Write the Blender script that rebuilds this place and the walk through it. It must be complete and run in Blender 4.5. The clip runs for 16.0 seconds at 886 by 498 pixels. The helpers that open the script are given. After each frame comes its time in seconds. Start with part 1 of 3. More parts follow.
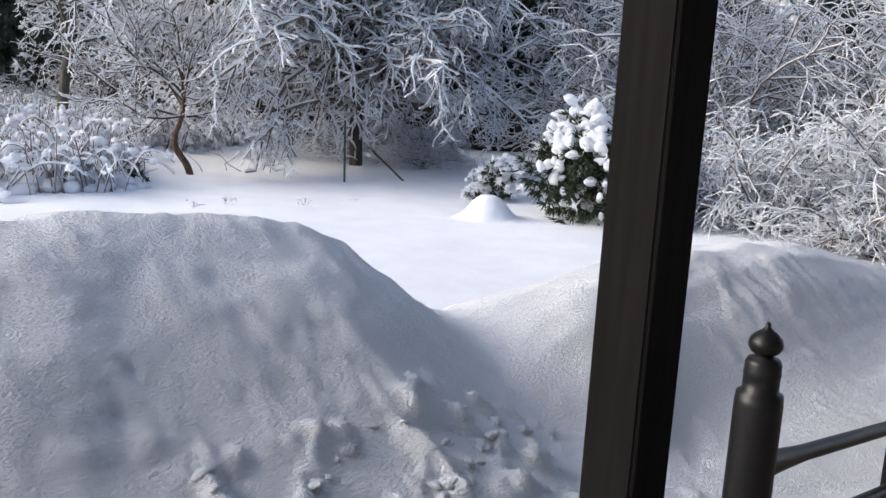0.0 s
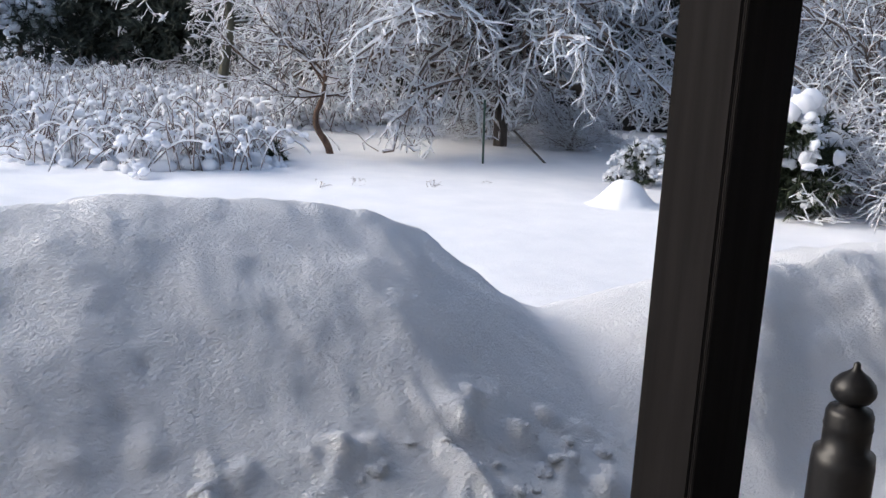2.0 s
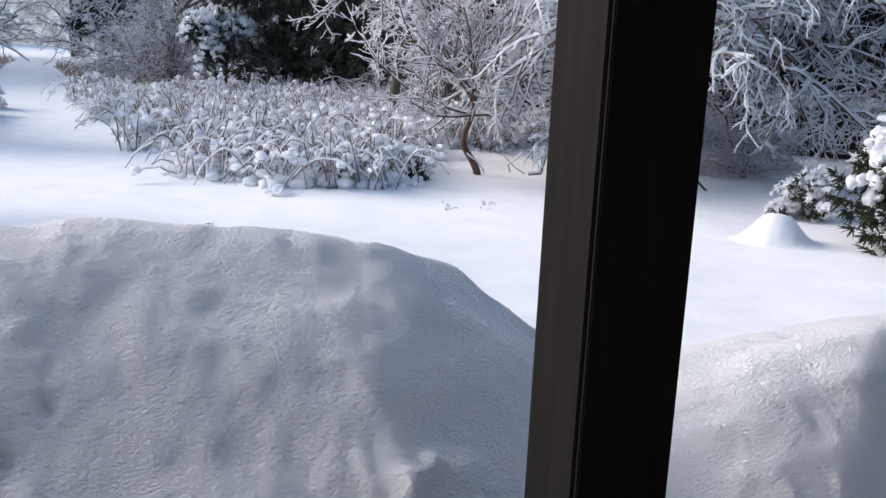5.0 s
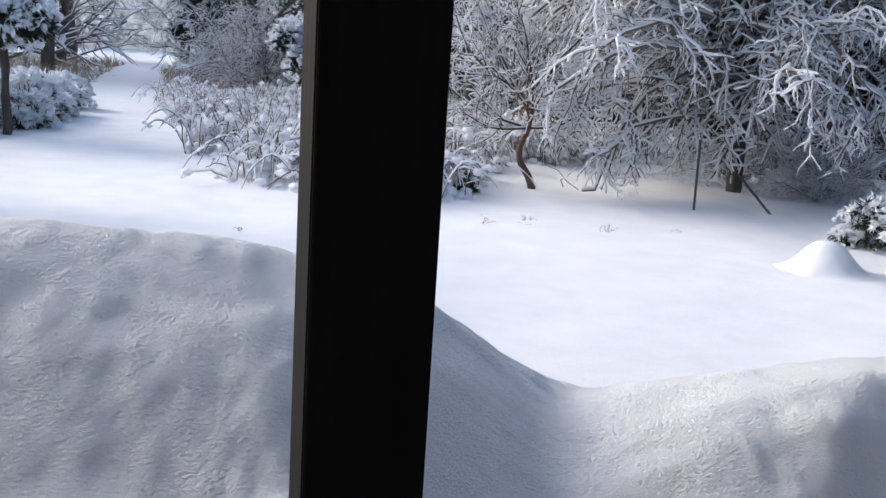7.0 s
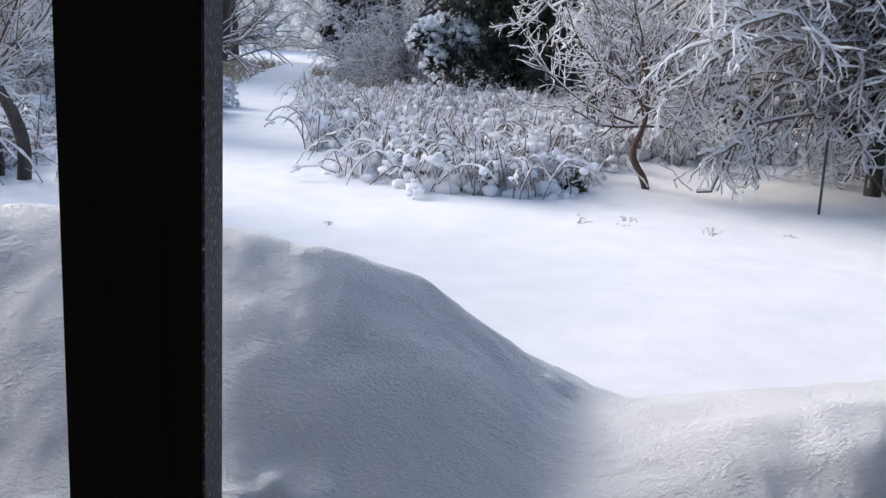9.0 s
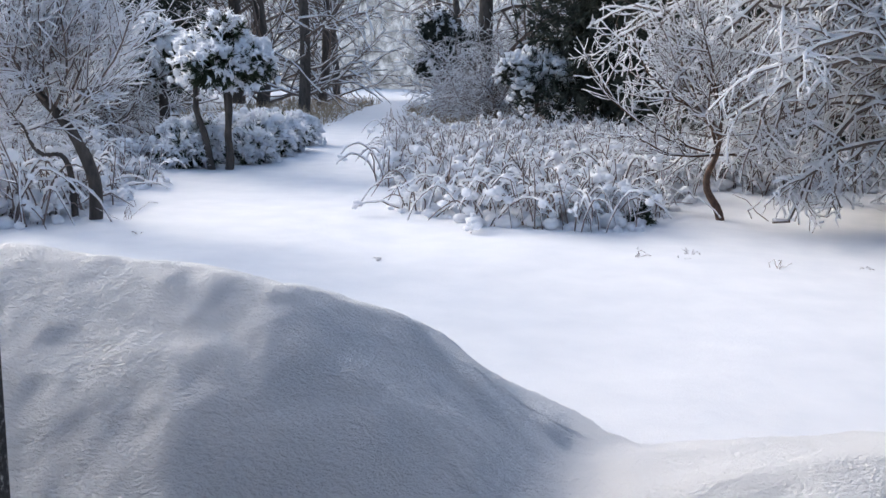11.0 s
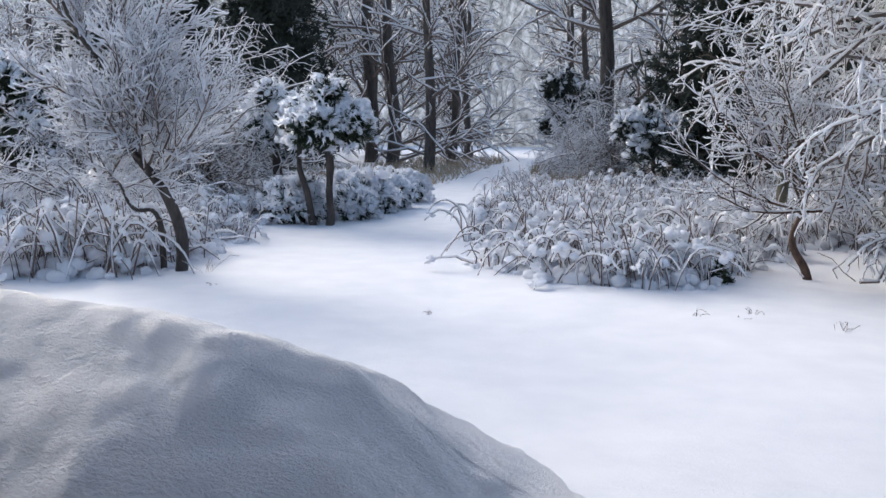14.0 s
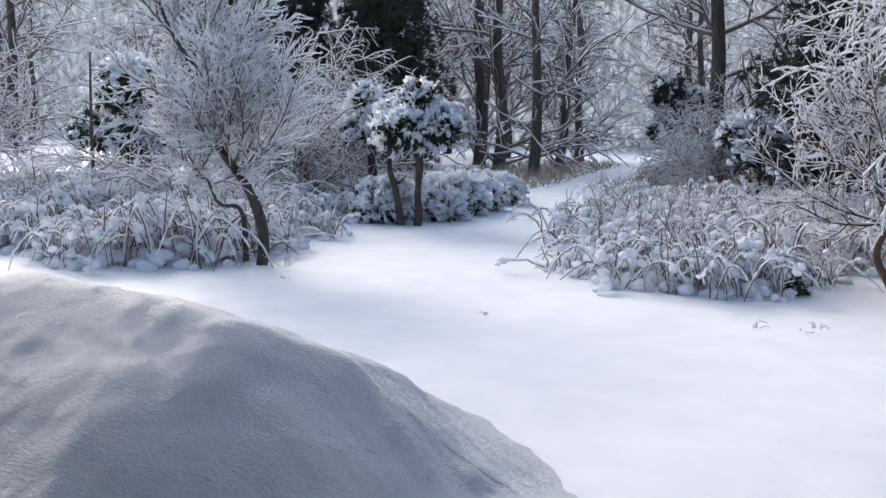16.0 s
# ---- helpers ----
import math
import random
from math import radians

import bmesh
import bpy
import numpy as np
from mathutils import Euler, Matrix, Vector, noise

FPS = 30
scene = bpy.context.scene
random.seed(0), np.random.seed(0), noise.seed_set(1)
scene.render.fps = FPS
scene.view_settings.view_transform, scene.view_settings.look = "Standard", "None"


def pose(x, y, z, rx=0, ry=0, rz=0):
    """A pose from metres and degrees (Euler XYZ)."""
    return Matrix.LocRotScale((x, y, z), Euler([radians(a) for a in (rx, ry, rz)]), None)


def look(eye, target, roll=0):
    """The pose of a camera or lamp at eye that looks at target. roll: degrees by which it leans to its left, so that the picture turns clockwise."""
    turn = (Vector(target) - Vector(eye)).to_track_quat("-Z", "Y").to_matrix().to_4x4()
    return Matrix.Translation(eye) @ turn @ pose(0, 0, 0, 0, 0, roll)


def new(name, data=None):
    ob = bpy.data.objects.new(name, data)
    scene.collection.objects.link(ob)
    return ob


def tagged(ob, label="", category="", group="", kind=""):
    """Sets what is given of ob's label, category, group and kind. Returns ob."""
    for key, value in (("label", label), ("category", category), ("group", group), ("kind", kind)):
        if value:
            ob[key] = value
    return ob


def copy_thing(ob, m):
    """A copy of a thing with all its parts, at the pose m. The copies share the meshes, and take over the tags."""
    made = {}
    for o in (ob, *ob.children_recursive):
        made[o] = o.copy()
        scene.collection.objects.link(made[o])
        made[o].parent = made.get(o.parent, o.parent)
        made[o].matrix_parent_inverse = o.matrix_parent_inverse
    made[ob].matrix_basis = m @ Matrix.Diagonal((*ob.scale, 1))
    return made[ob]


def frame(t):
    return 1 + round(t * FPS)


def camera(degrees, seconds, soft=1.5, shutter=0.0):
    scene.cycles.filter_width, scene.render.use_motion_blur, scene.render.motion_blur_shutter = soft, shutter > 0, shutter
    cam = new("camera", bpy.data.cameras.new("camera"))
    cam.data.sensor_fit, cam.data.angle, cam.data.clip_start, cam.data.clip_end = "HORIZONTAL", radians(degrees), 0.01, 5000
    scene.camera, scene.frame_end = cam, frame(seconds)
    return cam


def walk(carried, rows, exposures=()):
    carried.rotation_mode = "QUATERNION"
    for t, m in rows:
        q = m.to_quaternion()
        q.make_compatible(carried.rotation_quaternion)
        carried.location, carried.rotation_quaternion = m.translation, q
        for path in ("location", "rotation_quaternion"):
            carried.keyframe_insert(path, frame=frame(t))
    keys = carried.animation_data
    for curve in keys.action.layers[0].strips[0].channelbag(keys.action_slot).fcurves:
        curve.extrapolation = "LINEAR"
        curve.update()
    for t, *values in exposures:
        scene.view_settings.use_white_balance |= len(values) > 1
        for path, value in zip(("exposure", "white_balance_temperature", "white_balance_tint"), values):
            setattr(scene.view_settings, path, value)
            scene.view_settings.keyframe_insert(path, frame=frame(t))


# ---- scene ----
cam = camera(52.0, 16.0)
PATH = [
    (0, (-1.692, -1.042, 1.05), (-0.29, 0.332, 0.668), 3.2),
    (0.5, (-1.578, -1.049, 1.048), (-0.269, 0.41, 0.646), 2.7),
    (1, (-1.485, -1.049, 1.051), (-0.255, 0.472, 0.635), 2.6),
    (1.5, (-1.376, -1.021, 1.041), (-0.201, 0.538, 0.605), 2.7),
    (2, (-1.273, -1.007, 1.048), (-0.16, 0.594, 0.604), 2.7),
    (2.5, (-1.159, -1.024, 1.056), (-0.137, 0.642, 0.628), 2.5),
    (3, (-1.057, -1.026, 1.059), (-0.096, 0.678, 0.641), 2.6),
    (3.5, (-0.958, -1.001, 1.046), (-0.054, 0.728, 0.611), 2.8),
    (4, (-0.852, -0.984, 1.053), (-0.012, 0.777, 0.611), 2.6),
    (6.5, (-0.288, -0.984, 1.072), (0.277, 0.891, 0.67), 3.4),
    (7, (-0.181, -0.999, 1.075), (0.336, 0.888, 0.664), 3.7),
    (7.5, (-0.07, -0.957, 1.05), (0.387, 0.945, 0.632), 4.0),
    (8, (0.026, -0.955, 1.061), (0.389, 0.963, 0.625), 3.7),
    (8.5, (0.132, -0.954, 1.06), (0.404, 0.978, 0.622), 2.7),
    (9, (0.225, -0.984, 1.071), (0.415, 0.959, 0.64), 3.2),
    (9.5, (0.324, -0.998, 1.084), (0.441, 0.95, 0.646), 2.4),
    (10, (0.416, -0.96, 1.073), (0.474, 0.995, 0.652), 1.9),
    (12.5, (0.844, -0.869, 1.069), (0.622, 1.096, 0.768), 0.9),
    (13, (0.949, -0.895, 1.071), (0.661, 1.063, 0.786), 0.9),
    (13.5, (1.051, -0.909, 1.07), (0.729, 1.047, 0.806), 0.9),
    (14, (1.146, -0.879, 1.073), (0.789, 1.073, 0.825), 0.7),
    (14.5, (1.242, -0.877, 1.081), (0.841, 1.067, 0.841), 0.5),
    (15, (1.339, -0.904, 1.093), (0.868, 1.024, 0.848), 0.4),
    (15.5, (1.431, -0.917, 1.105), (0.886, 0.991, 0.854), 0.9),
    (16, (1.512, -0.9, 1.085), (0.912, 0.992, 0.838), 1.6),
]
walk(cam, [(t, look(eye, target, roll)) for t, eye, target, roll in PATH], exposures=[(0, 1.09), (10, 1.09), (12.5, 0.97), (16, 0.97)])

# ---- light ----
SUN_TO = Vector((-0.69, 0.58, 0.44)).normalized()
world = bpy.data.worlds.new("sky")
scene.world = world
world.use_nodes = True
wn = world.node_tree
sky = wn.nodes.new("ShaderNodeTexSky")
sky.sky_type = "NISHITA"
sky.sun_disc = False
sky.sun_elevation = math.asin(SUN_TO.z)
sky.sun_rotation = math.atan2(SUN_TO.x, SUN_TO.y)
sky.dust_density = 2.6
wn.links.new(sky.outputs[0], wn.nodes["Background"].inputs[0])
wn.nodes["Background"].inputs[1].default_value = 0.15
sun = new("sun", bpy.data.lights.new("sun", "SUN"))
sun.data.energy = 1.28
sun.data.angle = radians(32.0)
sun.data.color = (1.0, 0.97, 0.94)
sun.rotation_mode = "QUATERNION"
sun.rotation_quaternion = SUN_TO.to_track_quat("Z", "Y")


# ---- materials ----
def material(name, rough=0.8, metal=0.0):
    m = bpy.data.materials.new(name)
    m.use_nodes = True
    b = m.node_tree.nodes["Principled BSDF"]
    b.inputs["Roughness"].default_value = rough
    b.inputs["Metallic"].default_value = metal
    return m, m.node_tree, b


def noise_tex(nt, scale, detail=4.0, rough=0.55, stretch=None):
    co = nt.nodes.new("ShaderNodeTexCoord")
    n = nt.nodes.new("ShaderNodeTexNoise")
    n.inputs["Scale"].default_value = scale
    n.inputs["Detail"].default_value = detail
    n.inputs["Roughness"].default_value = rough
    if stretch:
        mp = nt.nodes.new("ShaderNodeMapping")
        mp.inputs["Scale"].default_value = stretch
        nt.links.new(co.outputs["Object"], mp.inputs[0])
        nt.links.new(mp.outputs[0], n.inputs["Vector"])
    else:
        nt.links.new(co.outputs["Object"], n.inputs["Vector"])
    return n.outputs["Fac"]


def ramp(nt, fac, stops):
    r = nt.nodes.new("ShaderNodeValToRGB")
    while len(r.color_ramp.elements) < len(stops):
        r.color_ramp.elements.new(0.5)
    for e, (at, c) in zip(r.color_ramp.elements, stops):
        e.position, e.color = at, (*c, 1)
    nt.links.new(fac, r.inputs[0])
    return r.outputs[0]


def bump(nt, b, facs):
    last = None
    for fac, strength, dist in facs:
        n = nt.nodes.new("ShaderNodeBump")
        n.inputs["Strength"].default_value = strength
        n.inputs["Distance"].default_value = dist
        nt.links.new(fac, n.inputs["Height"])
        if last:
            nt.links.new(last, n.inputs["Normal"])
        last = n.outputs[0]
    nt.links.new(last, b.inputs["Normal"])


def snow_material(name, grain, lumps, gs=0.6, ls=0.5, gd=0.006, lift=0.0, stretch=None):
    m, nt, b = material(name, 0.65)
    nt.links.new(ramp(nt, noise_tex(nt, 3.0), [(0.3, (0.78 + lift, 0.80 + lift, 0.84 + lift)), (0.7, (0.86 + lift, 0.87 + lift, 0.90 + lift))]), b.inputs["Base Color"])
    bump(nt, b, [(noise_tex(nt, lumps, 4), ls, 0.02), (noise_tex(nt, grain, 4, 0.72, stretch), gs, gd)])
    b.inputs["Specular IOR Level"].default_value = 0.25
    return m


def two_tone(name, a, c, scale, rough=0.85, bs=0.5, bd=0.01, stretch=None):
    m, nt, b = material(name, rough)
    f = noise_tex(nt, scale, 6, 0.6, stretch)
    nt.links.new(ramp(nt, f, [(0.32, a), (0.68, c)]), b.inputs["Base Color"])
    bump(nt, b, [(f, bs, bd)])
    return m


SNOW = snow_material("ground_snow", 90, 7, 0.5, 0.35, lift=-0.08)
BANK = snow_material("bank_snow", 105, 26, 1.0, 0.35, 0.017, lift=-0.07, stretch=(0.62, 1.0, 1.1))
FROST = snow_material("branch_snow", 60, 14, 0.4, 0.4, lift=0.06)
fb_ = FROST.node_tree
thin = fb_.nodes.new("ShaderNodeBsdfTranslucent")
thin.inputs["Color"].default_value = (0.90, 0.91, 0.94, 1)
mixed = fb_.nodes.new("ShaderNodeMixShader")
mixed.inputs[0].default_value = 0.5
fb_.links.new(fb_.nodes["Principled BSDF"].outputs[0], mixed.inputs[1])
fb_.links.new(thin.outputs[0], mixed.inputs[2])
fb_.links.new(mixed.outputs[0], fb_.nodes["Material Output"].inputs["Surface"])
BARK = two_tone("bark", (0.030, 0.025, 0.022), (0.095, 0.077, 0.066), 18, 0.9, 0.9, 0.02, (1, 1, 0.25))
MOSSBARK = two_tone("mossy_bark", (0.05, 0.045, 0.032), (0.15, 0.14, 0.10), 14, 0.9, 0.9, 0.02, (1, 1, 0.3))
TWIG = two_tone("twig", (0.09, 0.068, 0.058), (0.20, 0.15, 0.125), 30)
RUST = two_tone("reddish_bark", (0.045, 0.026, 0.018), (0.13, 0.075, 0.05), 26, 0.85, 0.6, 0.01)
STRAW = two_tone("dry_straw", (0.20, 0.15, 0.10), (0.42, 0.34, 0.24), 20)
STALK = two_tone("dry_stalk", (0.10, 0.075, 0.068), (0.26, 0.20, 0.18), 20)
NEEDLE = two_tone("evergreen_needles", (0.012, 0.020, 0.010), (0.045, 0.060, 0.028), 9)
DARKNEEDLE = two_tone("dark_needles", (0.014, 0.019, 0.015), (0.050, 0.060, 0.044), 5)
PAINT = two_tone("black_painted_wood", (0.0055, 0.005, 0.0052), (0.011, 0.010, 0.0105), 30, 0.8, 0.35, 0.003, (1, 1, 0.06))
PAINT.node_tree.nodes["Principled BSDF"].inputs["Specular IOR Level"].default_value = 0.07
FROSTED, fnt, fb = material("frosted_black_paint", 0.7)
fnt.links.new(ramp(fnt, noise_tex(fnt, 130, 5, 0.75), [(0.50, (0.018, 0.017, 0.018)), (0.60, (0.10, 0.10, 0.11)), (0.70, (0.62, 0.63, 0.66))]), fb.inputs["Base Color"])
bump(fnt, fb, [(noise_tex(fnt, 130, 5, 0.75), 0.6, 0.004)])
IRON = two_tone("black_gloss_paint", (0.005, 0.005, 0.006), (0.010, 0.010, 0.011), 60, 0.42, 0.3, 0.002)
IRON.node_tree.nodes["Principled BSDF"].inputs["Specular IOR Level"].default_value = 0.3
SIDING = two_tone("house_paint", (0.34, 0.33, 0.32), (0.42, 0.41, 0.40), 12, 0.6, 0.2, 0.003)
DECK = two_tone("deck_wood", (0.12, 0.10, 0.085), (0.22, 0.19, 0.16), 8, 0.8, 0.4, 0.004, (0.2, 3, 1))
SHED = two_tone("shed_boards", (0.05, 0.04, 0.035), (0.10, 0.08, 0.065), 10, 0.9, 0.4, 0.01, (6, 6, 0.5))
# near-black colour for the shade inside the shed
SHEDSHADE = two_tone("shed_opening_shade", (0.010, 0.010, 0.010), (0.02, 0.018, 0.016), 10)
GREENSTAKE = two_tone("green_stake_coating", (0.02, 0.05, 0.035), (0.03, 0.07, 0.05), 30, 0.5)

bm_, bnt, bb = material("glowing_distant_wood", 1.0)
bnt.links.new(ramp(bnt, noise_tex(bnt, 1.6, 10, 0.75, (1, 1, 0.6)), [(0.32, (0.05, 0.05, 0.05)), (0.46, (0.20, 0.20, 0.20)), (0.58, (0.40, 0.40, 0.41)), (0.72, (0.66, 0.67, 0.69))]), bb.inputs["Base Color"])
# the tree pattern also emits, standing in for daylight on the far wood
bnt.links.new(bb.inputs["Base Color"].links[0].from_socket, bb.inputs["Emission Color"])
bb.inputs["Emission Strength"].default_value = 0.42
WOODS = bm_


# ---- mesh helpers ----
def mesh_object(name, verts, faces, mat, parent=None, label="", smooth=True):
    me = bpy.data.meshes.new(name)
    me.from_pydata(verts.tolist() if hasattr(verts, "tolist") else verts, [], faces.tolist() if hasattr(faces, "tolist") else faces)
    me.materials.append(mat)
    me.polygons.foreach_set("use_smooth", [smooth] * len(me.polygons))
    me.update()
    ob = new(name, me)
    if parent:
        ob.parent = parent
    if label:
        ob["label"] = label
    return ob


def part(name, bm, mat, parent, label="", smooth=False):
    me = bpy.data.meshes.new(name)
    bm.to_mesh(me)
    bm.free()
    me.materials.append(mat)
    me.polygons.foreach_set("use_smooth", [smooth] * len(me.polygons))
    ob = new(name, me)
    if parent:
        ob.parent = parent
    if label:
        ob["label"] = label
    return ob


def box(x0, x1, y0, y1, z0, z1, bevel=0.0):
    bm = bmesh.new()
    bmesh.ops.create_cube(bm, size=1)
    bmesh.ops.scale(bm, vec=(x1 - x0, y1 - y0, z1 - z0), verts=bm.verts)
    bmesh.ops.translate(bm, vec=((x0 + x1) / 2, (y0 + y1) / 2, (z0 + z1) / 2), verts=bm.verts)
    if bevel:
        bmesh.ops.bevel(bm, geom=bm.edges[:], offset=bevel, segments=2, affect="EDGES")
    return bm


def lathe(profile, n=28):
    bm = bmesh.new()
    rings = []
    for r, z in profile:
        rings.append([bm.verts.new((r * math.cos(2 * math.pi * i / n), r * math.sin(2 * math.pi * i / n), z)) for i in range(n)])
    for a, b in zip(rings, rings[1:]):
        for i in range(n):
            bm.faces.new((a[i], a[(i + 1) % n], b[(i + 1) % n], b[i]))
    bm.faces.new(rings[-1])
    bm.faces.new(rings[0][::-1])
    return bm


def tubes(polys, sides=5):
    """Verts and faces of round tubes along many lines of (points, radii)."""
    by = {}
    for p, r in polys:
        by.setdefault(len(p), []).append((p, r))
    V, F, base = [], [], 0
    ang = np.linspace(0, 2 * np.pi, sides, endpoint=False)
    for k, items in by.items():
        P = np.array([i[0] for i in items], float)
        R = np.array([i[1] for i in items], float)
        n = len(P)
        T = np.gradient(P, axis=1)
        T /= np.linalg.norm(T, axis=2, keepdims=True) + 1e-9
        ref = np.where(np.abs(T[:, :1, 2:3]) > 0.8, np.array([1.0, 0, 0]), np.array([0, 0, 1.0]))
        A = np.cross(T, np.broadcast_to(ref, T.shape))
        A /= np.linalg.norm(A, axis=2, keepdims=True) + 1e-9
        B = np.cross(T, A)
        ring = P[:, :, None] + R[:, :, None, None] * (np.cos(ang)[None, None, :, None] * A[:, :, None] + np.sin(ang)[None, None, :, None] * B[:, :, None])
        V.append(ring.reshape(-1, 3))
        idx = base + np.arange(n * k * sides).reshape(n, k, sides)
        a, b = idx[:, :-1], idx[:, 1:]
        F.append(np.stack([a, np.roll(a, -1, 2), np.roll(b, -1, 2), b], -1).reshape(-1, 4))
        base += n * k * sides
    return np.concatenate(V), np.concatenate(F)


def snow_lines(polys, thick, rng, cover=0.92, upright=0.35, bumpy=0):
    """Lines of snow lying along the tops of branch lines; bumpy: extra points between two, for lumpy snow."""
    out = []
    up = np.array([0, 0, 1.0])
    for p, r in polys:
        if rng.random() > cover:
            continue
        p, r = np.asarray(p, float), np.asarray(r, float)
        if bumpy:
            t0, t1 = np.arange(len(p)), np.linspace(0, len(p) - 1, (len(p) - 1) * (bumpy + 1) + 1)
            p = np.stack([np.interp(t1, t0, p[:, i]) for i in range(3)], 1)
            r = np.interp(t1, t0, r)
        d = np.gradient(p, axis=0)
        d /= np.linalg.norm(d, axis=1, keepdims=True) + 1e-9
        flat = np.sqrt(np.clip(1 - d[:, 2] ** 2, 0, 1))
        s = thick * (upright + (1 - upright) * flat) * rng.uniform(0.55, 1.4, len(p)) * np.minimum(1.0, 0.4 + r / 0.014)
        n = up - d * d[:, 2:3]
        n = n / np.maximum(flat, 0.25)[:, None] + np.array([-0.5, 0.3, 0.0]) * (1 - flat)[:, None]
        q = p + n * (r * 0.65 + s * 0.45)[:, None]
        out.append((q, np.maximum(s, r * 0.7 * flat)))
    return out


def grow(rng, p, d, length, radius, level, spec, out):
    """One branch line and, from it, its side branches."""
    k, jit, lift, kids, ratio, angle, first = spec[level]
    n = k
    pts = [np.array(p, float)]
    d = np.array(d, float)
    step = length / (n - 1)
    for i in range(n - 1):
        d = d + rng.normal(0, jit, 3) + np.array([0, 0, lift]) * (1.0 / (n - 1)) * (0.4 + i / (n - 1) * 1.2)
        d /= np.linalg.norm(d)
        q = pts[-1] + d * step
        if q[2] < 0.04:
            q[2] = 0.04 + rng.uniform(0, 0.03)
        pts.append(q)
    pts = np.array(pts)
    tip = 0.45 if level + 1 < len(spec) else 0.5
    rad = radius * np.linspace(1, tip, n)
    out.setdefault(level, []).append((pts, rad))
    if level + 1 >= len(spec):
        return
    count = max(1, int(round(kids * rng.uniform(0.8, 1.2))))
    for j in range(count):
        f = first + (1 - first) * (j + rng.uniform(0.1, 0.9)) / count
        x = f * (n - 1)
        i = min(int(x), n - 2)
        at = pts[i] + (pts[i + 1] - pts[i]) * (x - i)
        t = pts[i + 1] - pts[i]
        t /= np.linalg.norm(t)
        s = np.cross(t, rng.normal(0, 1, 3))
        s /= np.linalg.norm(s) + 1e-9
        a = math.radians(angle) * rng.uniform(0.7, 1.3)
        nd = t * math.cos(a) + s * math.sin(a)
        grow(rng, at, nd, length * ratio * rng.uniform(0.7, 1.25) * (1.1 - 0.4 * f), rad[i] * 0.62, level + 1, spec, out)


def lines_thing(name, levels, wood, snow, thick, seed, label, category, group="", fine=2, kind="", cover=0.92, snow_label="snow lying along the branches", names=("trunk", "limb_work", "twig_work"), parent_at=(0, 0, 0), upright=0.7, snow_sides=4, bumpy=0, trunk_snow=False):
    """A woody plant: trunk, branches and twigs, and the snow on them."""
    rng = np.random.default_rng(seed)
    root = new(name)
    root.location = parent_at
    tagged(root, label, category, group, kind)
    sets = [[], [], []]
    for lv, polys in levels.items():
        sets[0 if lv == 0 else (1 if lv < fine else 2)] += polys
    for polys, sides, nm in zip(sets, (9, 5, 3), names):
        if polys:
            v, f = tubes(polys, sides)
            ob = mesh_object(nm, v, f, TWIG if nm != "trunk" and wood is BARK else wood, root)
            if len(polys) > 1:
                ob["kind"] = "stuff"
    top = snow_lines(sets[1] + sets[2], thick, rng, cover, upright, bumpy)
    if trunk_snow:
        v, f = tubes(snow_lines([(p[6:], r[6:]) for p, r in sets[0]], 0.022, rng, 1.0, 0.5, 2), 7)
        mesh_object("trunk_snow", v, f, snow, root, "ridge of snow along the leaning trunk")
    if top:
        v, f = tubes(top, snow_sides)
        mesh_object("snow", v, f, snow, root, snow_label)["kind"] = "stuff"
    return root


def ico(sub=2):
    bm = bmesh.new()
    bmesh.ops.create_icosphere(bm, subdivisions=sub, radius=1)
    v = np.array([x.co[:] for x in bm.verts])
    f = np.array([[x.index for x in fc.verts] for fc in bm.faces])
    bm.free()
    return v, f


ICO1, ICO2 = ico(1), ico(2)


def blobs(centres, sizes, rng, base=None, rough=0.25):
    """Many uneven lumps in one mesh; sizes are (rx, ry, rz)."""
    v0, f0 = base or ICO2
    V, F, n = [], [], 0
    for c, s in zip(centres, sizes):
        w = 1 + rough * np.sin(v0 @ rng.normal(0, 2.2, (3, 3)) + rng.uniform(0, 6, 3)).sum(1, keepdims=True) / 2
        v = v0 * w * np.asarray(s)
        a = rng.uniform(0, 6.28)
        r = np.array([[math.cos(a), -math.sin(a), 0], [math.sin(a), math.cos(a), 0], [0, 0, 1]])
        V.append(v @ r.T + np.asarray(c))
        F.append(f0 + n)
        n += len(v0)
    return np.concatenate(V), np.concatenate(F)


def tufts(centres, dirs, length, width, rng, per=7):
    """Sprays of narrow needles-blades round many centres."""
    C = np.repeat(np.asarray(centres), per, 0)
    D = np.repeat(np.asarray(dirs), per, 0) + rng.normal(0, 0.75, (len(C), 3))
    D /= np.linalg.norm(D, axis=1, keepdims=True)
    L = length * rng.uniform(0.5, 1.2, (len(C), 1))
    S = np.cross(D, rng.normal(0, 1, D.shape))
    S /= np.linalg.norm(S, axis=1, keepdims=True) + 1e-9
    W = width * rng.uniform(0.6, 1.3, (len(C), 1))
    a, b, c, e = C - D * L * 0.2, C + D * L * 0.35 + S * W, C + D * L, C + D * L * 0.35 - S * W
    V = np.stack([a, b, c, e], 1).reshape(-1, 3)
    return V, np.arange(len(V)).reshape(-1, 4)


# ---- ground and snow banks ----
def smooth(a, b, x):
    t = np.clip((x - a) / (b - a), 0, 1)
    return t * t * (3 - 2 * t)


